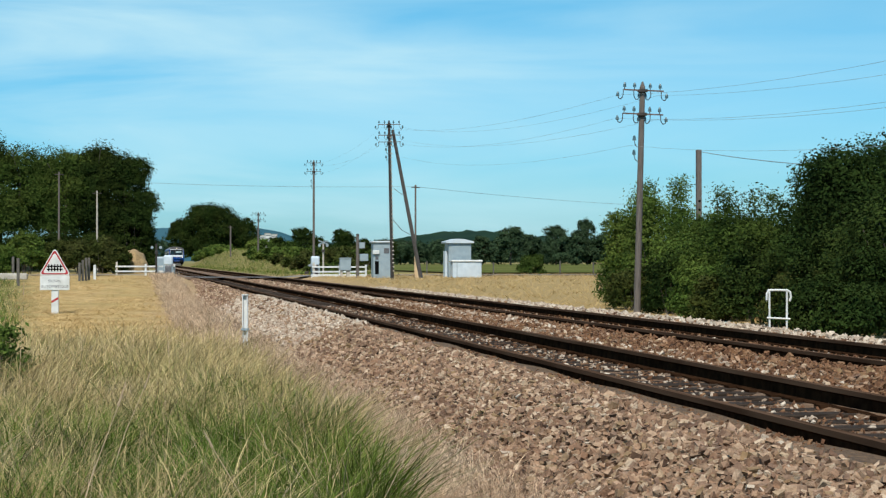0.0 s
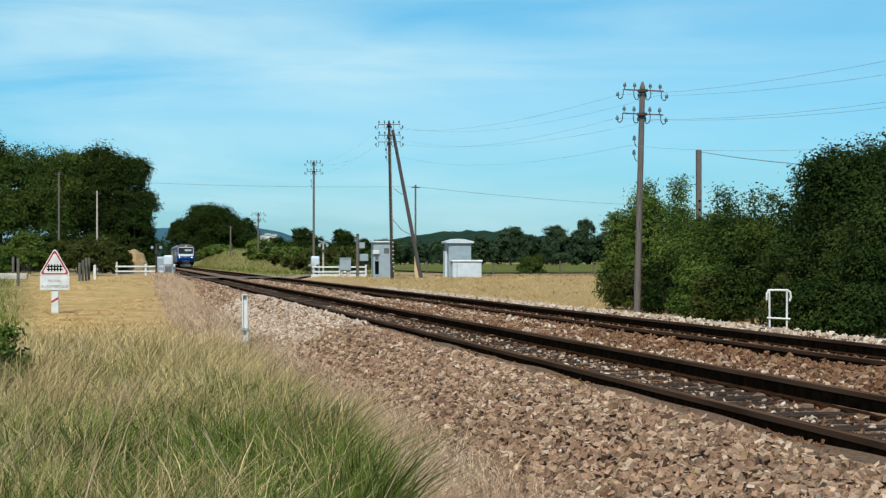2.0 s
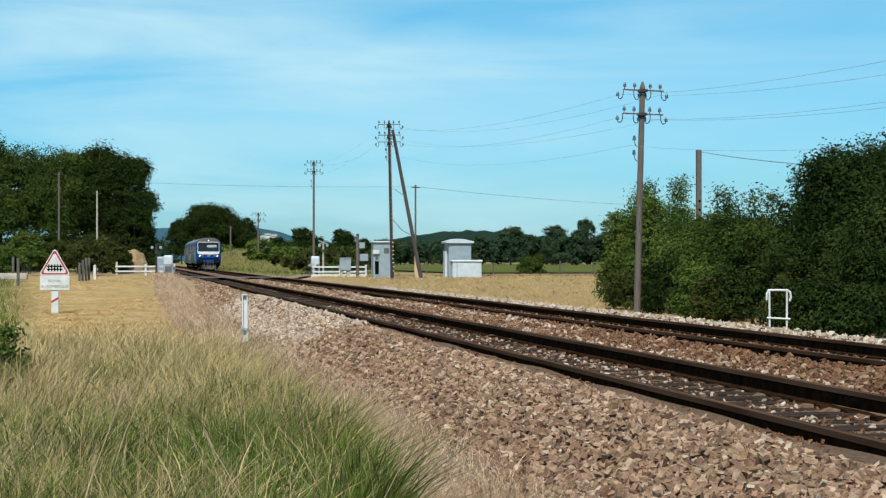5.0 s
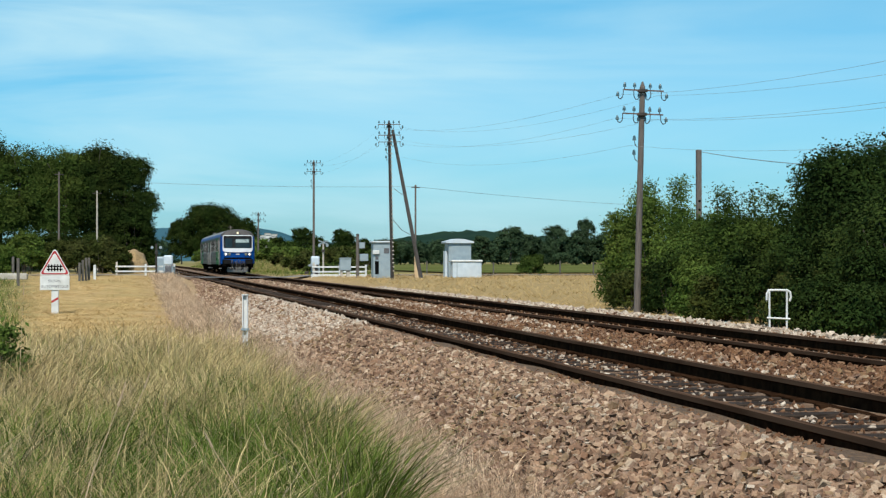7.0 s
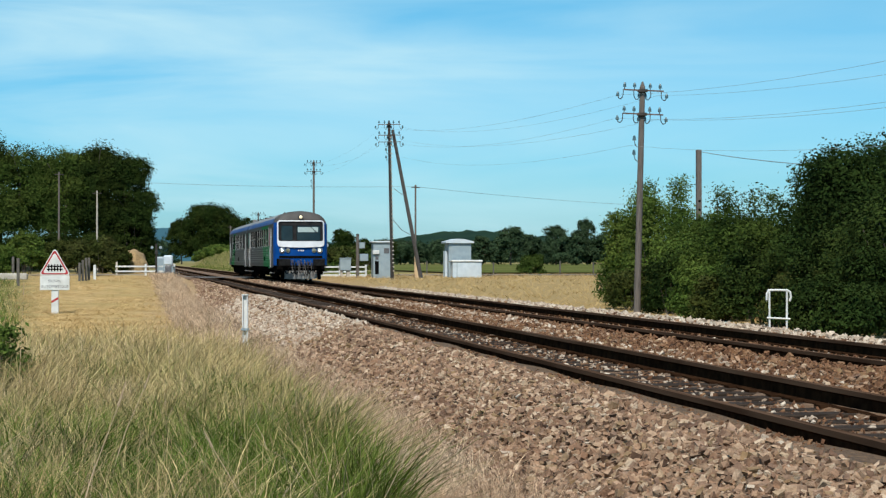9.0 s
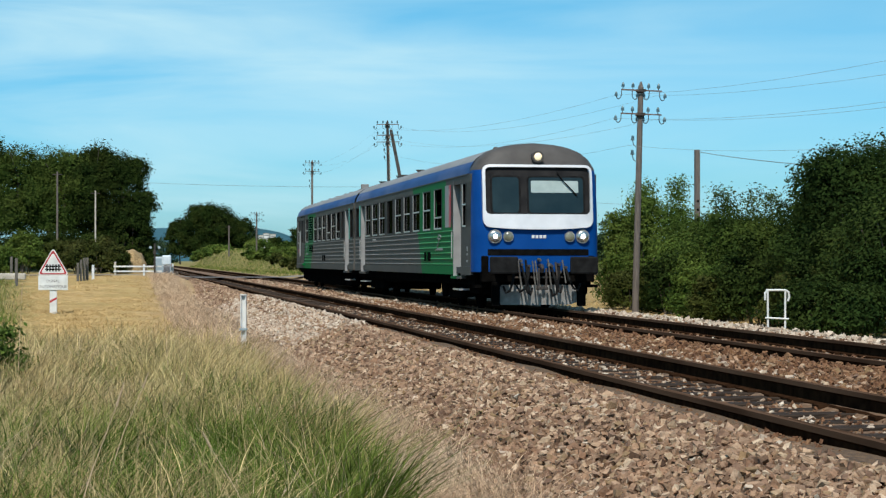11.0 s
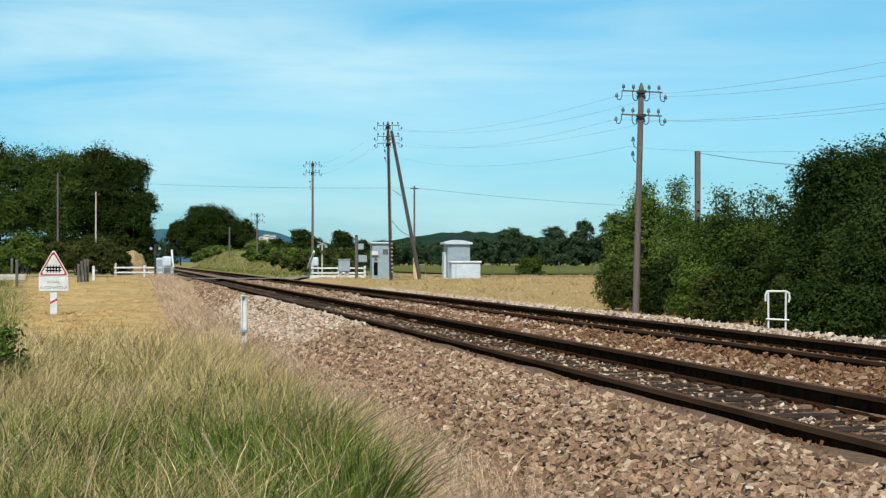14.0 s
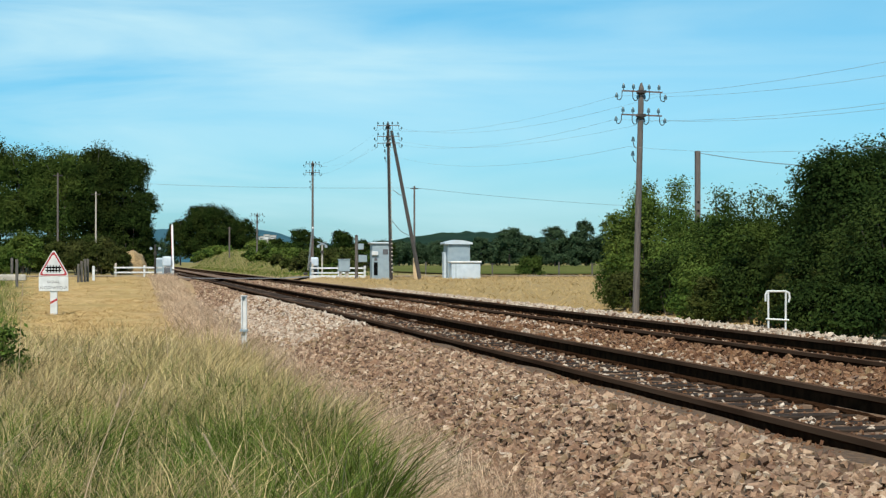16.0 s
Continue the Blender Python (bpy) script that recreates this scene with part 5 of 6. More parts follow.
lg = bmesh.new()
pipe(lg, [(-HALF - 0.012, 37.3 - T0, 1.33), (-HALF - 0.012, 37.1 - T0, 1.36), (-HALF - 0.012, 36.75 - T0, 1.62)], 0.012, seg=6)
pipe(lg, [(-HALF - 0.012, 36.75 - T0 + 0.2 * math.cos(a), 1.64 + 0.055 * math.sin(a)) for a in np.linspace(0, 6.28, 13)], 0.012, seg=6)
part("emblem", lg, M_JAMB, tr, "pale line emblem on the side")
part("emblem_bar", boxes((-HALF - 0.016, -HALF - 0.004, 36.3 - T0, 37.1 - T0, 1.33, 1.39)), M_JAMB, tr)
bogie(tr, 24.6 - T0)
bogie(tr, 38.1 - T0)
# Boxes run low to fill the solid shade under the trailer floor.
equipment(tr, [(26.4 - T0, 29.1 - T0, 0.2, 1.2), (29.15 - T0, 31.9 - T0, 0.18, 1.2), (31.95 - T0, 36.3 - T0, 0.2, 1.2), (39.9 - T0, 40.9 - T0, 0.3, 1.15)])
part("solebar", boxes((-1.3, 1.3, 0.1, END, 0.62, 0.80)), M_UNDER, tr)
for sx in (-0.88, 0.88):
    b_ = part("buffer", rods(((sx, END + 0.1, 0.98), (sx, END + 0.62, 0.98), 0.12), seg=14), M_UNDER, tr)
    part("buffer_head", boxes((sx - 0.28, sx + 0.28, END + 0.60, END + 0.66, 0.82, 1.14), bevel=0.03), M_RUBBER, b_)
part("end_beam", boxes((-1.2, 1.2, END + 0.0, END + 0.25, 0.55, 0.95), bevel=0.04), M_UNDER, tr)
for y in (24.0, 26.6, 28.4, 31.0, 33.5, 36.5):
    part("roof_cover", boxes((-0.85, -0.45, y - T0 - 0.22, y - T0 + 0.22, 3.42, 3.57), bevel=0.03), M_ROOF, tr)
part("roof_vent", boxes((-0.95, -0.7, 22.5 - T0, 22.75 - T0, 3.4, 3.68), bevel=0.02), M_ROOF, tr, "square roof vent")
gw = bmesh.new()
sec = [(roof_pt(z) * 0.97, z - 0.03) for z in (0.95, 1.8, 2.86, 2.98, 3.1, 3.2, 3.32, 3.45, 3.56, 3.65)]
prism(gw, [(-x, z) for x, z in sec] + [(x, z) for x, z in sec[-2::-1]], "y", -0.44, 0.03)
part("gangway", gw, material("brown_grey_bellows", (0.10, 0.095, 0.085), (0.16, 0.15, 0.135), 3, 0.8), tr, "grey bellows gangway between the cars", smooth=True)


def motions():
    speed = 27.758
    for ob, back in ((car, 0.0), (tr, T0)):
        walk(ob, [(t, pose(TRACK_X[1], 30.19 + speed * (11.3 - t) + back, 0)) for t in range(0, 17)])
    for ob in (arm_near, arm_far):
        x, y, z = ob.location
        walk(ob, [(0, pose(x, y, z)), (12.0, pose(x, y, z)), (12.95, pose(x, y, z)), (13.4, pose(x, y, z, 6.0)), (14, pose(x, y, z, 15.2)),
                  (15, pose(x, y, z, 29.5)), (16, pose(x, y, z, 43.5))])
    for k, ob in enumerate(TUFTS):
        x, y, z = ob.location
        turn = math.degrees(ob.rotation_euler[2])
        rows = []
        for i in range(33):
            t = i * 0.5
            sway = 2.6 * math.sin(1.9 * t + 1.3 * k) + 1.4 * math.sin(3.3 * t + 2.1 * k)
            rows.append((t, pose(x, y, z, 0.5 * sway, sway, turn)))
        walk(ob, rows)

# ---- trees, hedges, grass ----
def leafy(name, dark, light, dry=None):
    return material(name, dark, light, 0.9, 0.85, island=0.32, translucent=0.2, spec=0.05, stains=dry, stain_scale=0.35, stain_amount=0.5, detail=3)


M_LEAF_A = leafy("hedge_leaves", (0.020, 0.040, 0.007), (0.052, 0.082, 0.016), (0.084, 0.104, 0.022))
M_LEAF_B = leafy("light_hedge_leaves", (0.042, 0.076, 0.014), (0.096, 0.142, 0.027), (0.135, 0.150, 0.032))
M_LEAF_C = leafy("dark_oak_leaves", (0.009, 0.020, 0.004), (0.028, 0.047, 0.009), (0.038, 0.046, 0.009))
M_LEAF_D = leafy("olive_hedge_leaves", (0.026, 0.038, 0.008), (0.058, 0.068, 0.015), (0.085, 0.078, 0.03))
# Darker copy of the hedge green, standing in for shaded foliage.
M_LEAF_E = leafy("shade_toned_hedge_leaves", (0.010, 0.022, 0.005), (0.030, 0.052, 0.011), (0.058, 0.073, 0.017))
M_HAY = material("cut_hay", (0.36, 0.24, 0.10), (0.57, 0.41, 0.19), 0.8, 0.9, island=0.16, translucent=0.2, spec=0.2)
# Lighter, bluer leaf green with the distance haze mixed in.
M_LEAF_FAR = leafy("haze_tinted_wood_leaves", (0.024, 0.046, 0.022), (0.056, 0.088, 0.042))
M_BARK = material("grey_brown_bark", (0.06, 0.048, 0.038), (0.14, 0.115, 0.09), 6, 0.95, bump=0.6, stretch=(4, 4, 0.6))
M_HILL = material("distant_wooded_hill", (0.010, 0.025, 0.019), (0.019, 0.038, 0.029), 0.05, 0.95, spec=0.0, stains=(0.024, 0.050, 0.028), stain_scale=0.03)
# The blue of distance haze is put into this hill's base colour.
M_HILL_FAR = material("haze_tinted_far_hill", (0.034, 0.092, 0.118), (0.047, 0.11, 0.138), 0.01, 0.95, spec=0.0)


def leaf_mesh(name, blobs, count, size, clump=0.32, flat=0.8):
    """Small leaves gathered in clumps over lumpy ellipsoids: rows of cx, cy, cz, rx, ry, rz."""
    blobs = np.array(blobs, float)
    area = (blobs[:, 3] * blobs[:, 4] + blobs[:, 4] * blobs[:, 5] + blobs[:, 3] * blobs[:, 5])
    per = 26
    nc = max(1, count // per)
    which = RNG.choice(len(blobs), nc, p=area / area.sum())
    d = RNG.normal(size=(nc, 3))
    d /= np.linalg.norm(d, axis=1)[:, None]
    d[:, 2] = np.where(d[:, 2] < -0.5, -d[:, 2], d[:, 2])
    rad = RNG.uniform(0.62, 1.0, nc) ** 0.6 * (1 + 0.05 * RNG.normal(size=nc).clip(-2, 1.5))
    c = blobs[which, :3] + d * blobs[which, 3:] * rad[:, None]
    spread = clump * RNG.uniform(0.5, 1.25, nc)
    c = np.repeat(c, per, 0) + RNG.normal(size=(nc * per, 3)).clip(-1.8, 1.8) * np.repeat(spread, per)[:, None] * np.array([1, 1, flat])
    out = np.repeat(d, per, 0)
    n = len(c)
    nrm = out * 1.0 + RNG.normal(size=(n, 3)) * 0.6 + np.array([0, 0, 0.35])
    nrm /= np.linalg.norm(nrm, axis=1)[:, None]
    t = np.cross(nrm, RNG.normal(size=(n, 3)))
    t /= np.linalg.norm(t, axis=1)[:, None]
    b = np.cross(nrm, t)
    s = size * RNG.uniform(0.55, 1.25, n)
    v = np.stack([c - t * s[:, None], c - b * (s * 0.48)[:, None] + nrm * (s * 0.12)[:, None], c + t * s[:, None], c + b * (s * 0.48)[:, None] + nrm * (s * 0.12)[:, None]], 1)
    return mesh_np(name, v.reshape(-1, 3), np.arange(n * 4).reshape(n, 4))


def leaf_part(name, parent, mat, blobs, count, size, clump=0.32, label=""):
    ob = new(name, leaf_mesh(name, blobs, count, size, clump))
    ob.data.materials.append(mat)
    ob.parent = parent
    if label:
        ob["label"] = label
    return ob


def limbs(parent, h, r, spread, n=7):
    bm = rods(((0, 0, -0.4), (0.03 * h, 0.02 * h, h * 0.45), r, r * 0.72), ((0.03 * h, 0.02 * h, h * 0.45), (0.01 * h, 0.04 * h, h * 0.85), r * 0.72, r * 0.2), seg=8)
    for k in range(n):
        a = k * 2.4
        z0 = h * (0.22 + 0.08 * k)
        rod(bm, (0.02 * h, 0.02 * h, z0), (spread * math.cos(a), spread * math.sin(a), z0 + h * 0.24), r * 0.42, r * 0.1, seg=6)
    part("trunk", bm, M_BARK, parent, "grey-brown trunk with limbs")


def tree(x, y, z, h, r, mat, leaves, size, label, low=0.2, group="wood beyond the crossing", clump=None):
    t = thing("tree", pose(x, y, z, 0, 0, RNG.uniform(0, 360)), label, "tree", group)
    limbs(t, h, 0.05 * r + 0.05, r * 0.7)
    blobs = [(0, 0, h * (0.5 + low * 0.4), r * 0.8, r * 0.8, h * (0.5 - low * 0.4) * 0.96)]
    for k in range(11):
        a, zz = RNG.uniform(0, 6.283), RNG.uniform(low + 0.08, 0.86)
        q = r * (0.72 if zz < 0.65 else 0.5)
        blobs.append((q * math.cos(a), q * math.sin(a), h * zz, r * RNG.uniform(0.3, 0.48), r * RNG.uniform(0.3, 0.48), h * RNG.uniform(0.09, 0.15)))
    leaf_part("crown", t, mat, blobs, leaves, size, clump or r * 0.11, "uneven leafy crown")
    return t


def bush(x, y, z, h, r, mat, leaves, size, label, group="hedge beside the line", spikes=0):
    t = thing("bush", pose(x, y, z, 0, 0, RNG.uniform(0, 360)), label, "bush", group)
    bm = bmesh.new()
    for k in range(6):
        a = k * 1.05
        rod(bm, (0.15 * math.cos(a), 0.15 * math.sin(a), -0.3), (r * 0.55 * math.cos(a), r * 0.55 * math.sin(a), h * 0.7), 0.04, 0.012, seg=6)
    part("branchwork", bm, M_BARK, t)
    blobs = [(0, 0, h * 0.42, r * 0.9, r * 0.9, h * 0.5)]
    for k in range(12):
        a, zz = RNG.uniform(0, 6.283), RNG.uniform(0.12, 0.86)
        q = r * (0.8 if zz < 0.5 else 0.55)
        blobs.append((q * math.cos(a), q * math.sin(a), h * zz, r * RNG.uniform(0.22, 0.42), r * RNG.uniform(0.22, 0.42), h * RNG.uniform(0.09, 0.17)))
    for k in range(spikes):
        a = RNG.uniform(0, 6.283)
        blobs.append((r * 0.5 * math.cos(a), r * 0.5 * math.sin(a), h * RNG.uniform(0.9, 1.0), 0.2, 0.2, 0.45))
    leaf_part("foliage", t, mat, blobs, leaves, size, min(0.2, r * 0.12), "dense small-leaved foliage")
    return t


# hedge right of the line; shrubs with M_LEAF_E carry the shade in their colour
for x, y, h, r, mat, n, sp, lab in (
        (17.2, 60.6, 3.35, 1.15, M_LEAF_B, 12000, 3, "light green shrub at the hedge's end"),
        (17.3, 58.0, 4.0, 1.45, M_LEAF_B, 16000, 5, "tall light green shrub with upright shoots"),
        (18.3, 56.4, 2.9, 1.4, M_LEAF_A, 14000, 5, "tall dark green shrub with upright shoots"),
        (17.3, 53.6, 2.9, 1.7, M_LEAF_B, 16000, 2, "broad green shrub in the hedge"),
        (18.7, 52.6, 3.3, 1.6, M_LEAF_A, 14000, 4, "dense green shrub in the hedge"),
        (17.2, 49.6, 3.3, 1.9, M_LEAF_A, 20000, 2, "broad green shrub in the hedge"),
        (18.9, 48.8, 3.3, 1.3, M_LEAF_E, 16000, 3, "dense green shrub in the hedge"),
        (18.7, 45.2, 4.2, 1.6, M_LEAF_E, 24000, 3, "large shrub in the hedge, its green darkened for shade"),
        (18.0, 41.4, 5.0, 2.45, M_LEAF_E, 32000, 0, "large round shrub beside the line, its green darkened for shade"),
        (20.2, 43.6, 5.0, 2.3, M_LEAF_E, 20000, 0, "large shrub behind the hedge, its green darkened for shade"),
        (17.0, 37.6, 3.6, 2.0, M_LEAF_E, 16000, 2, "shrub near the pipe frame, its green darkened for shade"),
        (15.6, 55.0, 1.5, 0.9, M_LEAF_D, 7000, 0, "low olive shrub at the hedge's foot"),
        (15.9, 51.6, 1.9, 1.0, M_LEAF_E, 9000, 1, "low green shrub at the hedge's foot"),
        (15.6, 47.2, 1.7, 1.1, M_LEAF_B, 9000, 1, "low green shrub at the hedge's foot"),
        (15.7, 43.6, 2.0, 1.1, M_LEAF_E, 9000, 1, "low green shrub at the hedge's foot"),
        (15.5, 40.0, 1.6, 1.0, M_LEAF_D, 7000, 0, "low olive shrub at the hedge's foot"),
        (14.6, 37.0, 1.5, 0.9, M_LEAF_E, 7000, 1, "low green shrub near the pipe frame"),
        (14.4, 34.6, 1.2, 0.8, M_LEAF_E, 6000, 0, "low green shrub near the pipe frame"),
        (14.9, 44.8, 1.3, 0.7, M_LEAF_D, 5000, 0, "low olive shrub at the hedge's foot")):
    bush(x, y, -0.62, h, r, mat, int(n * 1.6), 0.052, lab, spikes=sp)

# wood left of the line, beyond the road
for x, y, h, r, n in ((-15.5, 158, 11.2, 3.6, 9000), (-11.6, 156, 11.8, 3.4, 12000), (-8.6, 154.5, 10.6, 3.0, 12000), (-5.4, 154, 10.4, 3.2, 13000), (-2.4, 153.5, 10.8, 3.0, 13000),
                      (-0.5, 152.5, 9.9, 2.65, 14000), (-7.0, 162, 11.0, 3.4, 4500), (-2.5, 163, 10.2, 3.2, 4500), (-12.5, 166, 11.8, 3.5, 4500)):
    tree(x, y, 0.1, h, r, M_LEAF_A if x in (-5.4, -8.6) else M_LEAF_C, int(n * 3.2), 0.11, "tall dark green leafy tree in the wood", low=0.1)
bush(0.35, 150.6, 0.1, 5.6, 1.8, M_LEAF_C, 16000, 0.11, "tall dark bush at the wood's end", "hedge beyond the road")
for x, y, h, r, mat in ((-4.9, 133, 2.6, 1.1, M_LEAF_D), (-3.5, 132.5, 2.75, 1.2, M_LEAF_D), (-2.1, 132.3, 2.75, 1.2, M_LEAF_D), (-0.95, 132.2, 2.4, 1.0, M_LEAF_D),
                        (-7.2, 133, 3.2, 1.4, M_LEAF_B), (-9.0, 134, 2.4, 1.3, M_LEAF_B), (-11.0, 135, 2.6, 1.5, M_LEAF_A), (-6.0, 136, 2.0, 1.2, M_LEAF_A), (-11.5, 148, 3.4, 1.8, M_LEAF_C), (-8.4, 147.5, 3.2, 1.8, M_LEAF_C), (-5.4, 147.5, 3.4, 1.8, M_LEAF_C), (-2.4, 147, 3.2, 1.7, M_LEAF_C)):
    bush(x, y, 0.1, h, r, mat, 9000, 0.10, "rounded hedge bush before the dark wood", "hedge beyond the road")
heap = bmesh.new()
bmesh.ops.create_icosphere(heap, subdivisions=4, radius=1.0)
for v in heap.verts:
    v.co = Vector((v.co.x * 1.2, v.co.y * 1.5, max(v.co.z, -0.05) * 1.75)) * (1 + 0.12 * noise.noise(v.co * 3))
M_STRAW = material("dry_straw", (0.17, 0.11, 0.048), (0.36, 0.25, 0.12), 9, 0.95, bump=0.8, bump_scale=40)
h_ob = part("straw_heap", heap, M_STRAW, smooth=True)
h_ob.location = (0.25, 134.0, 0.1)
tagged(h_ob, "heap of dry straw against the hedge", "straw heap")

# trees by the line in the distance
for x, y, h, r, n in ((13.8, 486, 12.5, 3.6, 6000), (18.4, 484, 16.0, 5.6, 10000), (21.9, 480, 16.3, 5.8, 10000), (25.0, 483, 15.2, 5.6, 10000), (30.2, 482, 12.4, 4.4, 7000)):
    tree(x, y, 0.0, h, r, M_LEAF_C, int(n * 3.0), 0.25, "large round dark tree by the distant line", low=0.05, group="distant clump of trees")
for x, y, h, r in ((28.5, 299.5, 6.6, 2.3), (35.3, 298.4, 6.2, 2.2), (31.5, 306, 5.0, 2.4), (38.5, 300, 4.6, 2.2), (25.0, 304, 4.8, 2.2), (42.5, 305, 4.5, 2.4)):
    tree(x, y, 0.0, h, r, M_LEAF_C, 12000, 0.16, "small round dark tree at the field's end", low=0.04, group="trees at the field's end")
for i, (x, y, h, r, mat) in enumerate(((15.6, 170, 0.9, 1.5, M_LEAF_D), (16.2, 178, 1.0, 1.7, M_LEAF_B), (15.8, 187, 1.0, 1.7, M_LEAF_B), (16.2, 197, 0.9, 1.8, M_LEAF_A), (16.0, 210, 1.0, 1.8, M_LEAF_B),
                                       (18.5, 225, 1.6, 2.0, M_LEAF_A), (17.0, 238, 1.5, 1.9, M_LEAF_B), (19.5, 187, 1.6, 1.8, M_LEAF_A), (20.5, 170, 1.9, 1.6, M_LEAF_D), (15.6, 160, 1.2, 1.3, M_LEAF_D),
                                       (18.5, 162, 1.6, 1.4, M_LEAF_D), (14.9, 168, 1.2, 0.9, M_LEAF_B), (22.5, 178, 1.9, 1.7, M_LEAF_A), (20.5, 160, 1.7, 1.5, M_LEAF_A), (14.6, 154, 1.1, 1.1, M_LEAF_D), (14.5, 175, 1.0, 1.2, M_LEAF_B), (14.4, 184, 1.1, 1.2, M_LEAF_A), (14.6, 193, 1.1, 1.3, M_LEAF_B), (14.5, 203, 1.2, 1.3, M_LEAF_B), (14.8, 215, 1.2, 1.4, M_LEAF_A), (17.5, 150, 1.6, 1.3, M_LEAF_D), (15.4, 150, 0.7, 1.2, M_LEAF_D), (16.4, 146, 0.8, 1.1, M_LEAF_A), (14.3, 160, 0.7, 1.0, M_LEAF_D), (13.8, 168, 0.7, 1.0, M_LEAF_D), (17.6, 143, 0.9, 1.1, M_LEAF_D))):
    bush(x, y, float(ground_z(x, y)) - 0.1, h + 0.15, r, mat, 2400, 0.16, "green shrub on the bank by the line", "shrubs on the bank")
for i, (x, y, h) in enumerate(((13.6, 300, 1.3), (14.2, 280, 1.2), (13.4, 330, 1.6), (14.5, 315, 1.5), (13.6, 350, 1.8))):
    bush(x, y, float(ground_z(x, y)) - 0.2, h, 1.6, M_LEAF_B, 3000, 0.25, "pale green shrub along the distant line", "shrubs on the bank")

blobs = []
for i in range(90):
    x = 36 + i * 0.7
    y = 400 - 1.3 * (x - 46)
    blobs.append((x, y + RNG.uniform(-6, 6), 2.0, 2.4, 2.6, RNG.uniform(1.9, 3.2)))
for i in range(9):
    blobs.append((3.5 + 1.5 * i, 668 + RNG.uniform(-5, 5), 2.0, 2.6, 2.6, RNG.uniform(5.5, 8.5)))
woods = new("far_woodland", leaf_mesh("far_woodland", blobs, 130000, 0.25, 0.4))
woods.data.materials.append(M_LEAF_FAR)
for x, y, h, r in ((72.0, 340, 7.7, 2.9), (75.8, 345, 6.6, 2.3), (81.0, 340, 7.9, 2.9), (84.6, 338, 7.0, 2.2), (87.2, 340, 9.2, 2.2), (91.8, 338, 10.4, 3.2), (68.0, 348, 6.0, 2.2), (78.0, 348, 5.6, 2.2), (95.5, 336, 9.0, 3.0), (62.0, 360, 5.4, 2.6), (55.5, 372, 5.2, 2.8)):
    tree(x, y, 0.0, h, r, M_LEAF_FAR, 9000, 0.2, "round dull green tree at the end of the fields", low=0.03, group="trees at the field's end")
tagged(woods, "dark green woodland at the end of the fields", "woodland", kind="stuff")
M_FIELD = material("green_field", (0.055, 0.072, 0.02), (0.11, 0.12, 0.037), 1.2, 0.95, bump=0.8, bump_scale=6, stains=(0.15, 0.14, 0.055), stain_scale=0.05, stain_amount=0.5, spec=0.0)
fx, fy = np.meshgrid(np.linspace(24, 150, 40), np.linspace(131, 420, 30))
fi = np.arange(fx.size).reshape(fx.shape)
field = new("field", mesh_np("field", np.stack([fx.ravel(), fy.ravel(), ground_z(fx, fy).ravel() + 0.12], 1),
                             np.stack([fi[:-1, :-1].ravel(), fi[:-1, 1:].ravel(), fi[1:, 1:].ravel(), fi[1:, :-1].ravel()], 1)))
field.data.materials.append(M_FIELD)
tagged(field, "olive green field beyond the meadow", "field", kind="structure")
bush(28.2, 126.0, 0.05, 1.5, 0.9, M_LEAF_A, 5000, 0.09, "small dark green bush at the field's edge", "shrubs at the field's edge")


def ridge(name, pts, depth, mat, label):
    """A hill ridge: rows of x, y, height along its crest."""
    bm = bmesh.new()
    prev = None
    for i, (x, y, z) in enumerate(pts):
        row = [bm.verts.new((x, y - depth, -2.0)), bm.verts.new((x, y - depth * 0.45, z * 0.6)), bm.verts.new((x, y, z)), bm.verts.new((x, y + depth, -2.0))]
        if prev:
            for k in range(3):
                bm.faces.new((prev[k], row[k], row[k + 1], prev[k + 1]))
        prev = row
    ob = part(name, bm, mat, smooth=True)
    return tagged(ob, label, "hill", kind="structure")


def crest(x0, x1, y, base, humps, rough, n=120):
    rows = []
    for i in range(n):
        x = x0 + (x1 - x0) * i / (n - 1)
        z = base + sum(a * math.exp(-((x - c) / w) ** 2) for c, w, a in humps) + rough * noise.noise((x * 0.05, y * 0.01, 0)) + rough * 0.6 * noise.noise((x * 0.17, 3.0, 0))
        rows.append((x, y, max(z, 0.5)))
    return rows


ridge("hill", crest(60, 420, 1180, 9, [(225, 42, 8.0), (180, 60, 5), (330, 60, 6), (270, 40, 3)], 1.8), 160, M_HILL, "dark wooded hill behind the fields")
ridge("far_hill", crest(-300, 1500, 2600, 22, [(110, 60, 22), (190, 60, 19), (30, 50, 20), (600, 300, 10)], 2.0), 300, M_HILL_FAR, "far hills on the horizon tinted blue for haze")
for x, w, h in ((108.5, 3.6, 21.5), (113.0, 4.2, 23.0), (118.3, 4.6, 22.4)):
    b = thing("apartment_building", pose(x, 1500, 0), "far white apartment building on the hillside", "building", "far white buildings")
    part("wall", boxes((-w / 2, w / 2, 0, 8, 0, h)), M_WHITE, b)
    part("roof", boxes((-w / 2 - 0.3, w / 2 + 0.3, -0.3, 8.3, h, h + 0.5)), M_CONCRETE, b)
    for k in range(3):
        part("window_strip", boxes((-w / 2 + 0.3, w / 2 - 0.3, -0.06, -0.01, h - 1.6 - k * 2.8, h - 0.9 - k * 2.8)), M_INK, b)


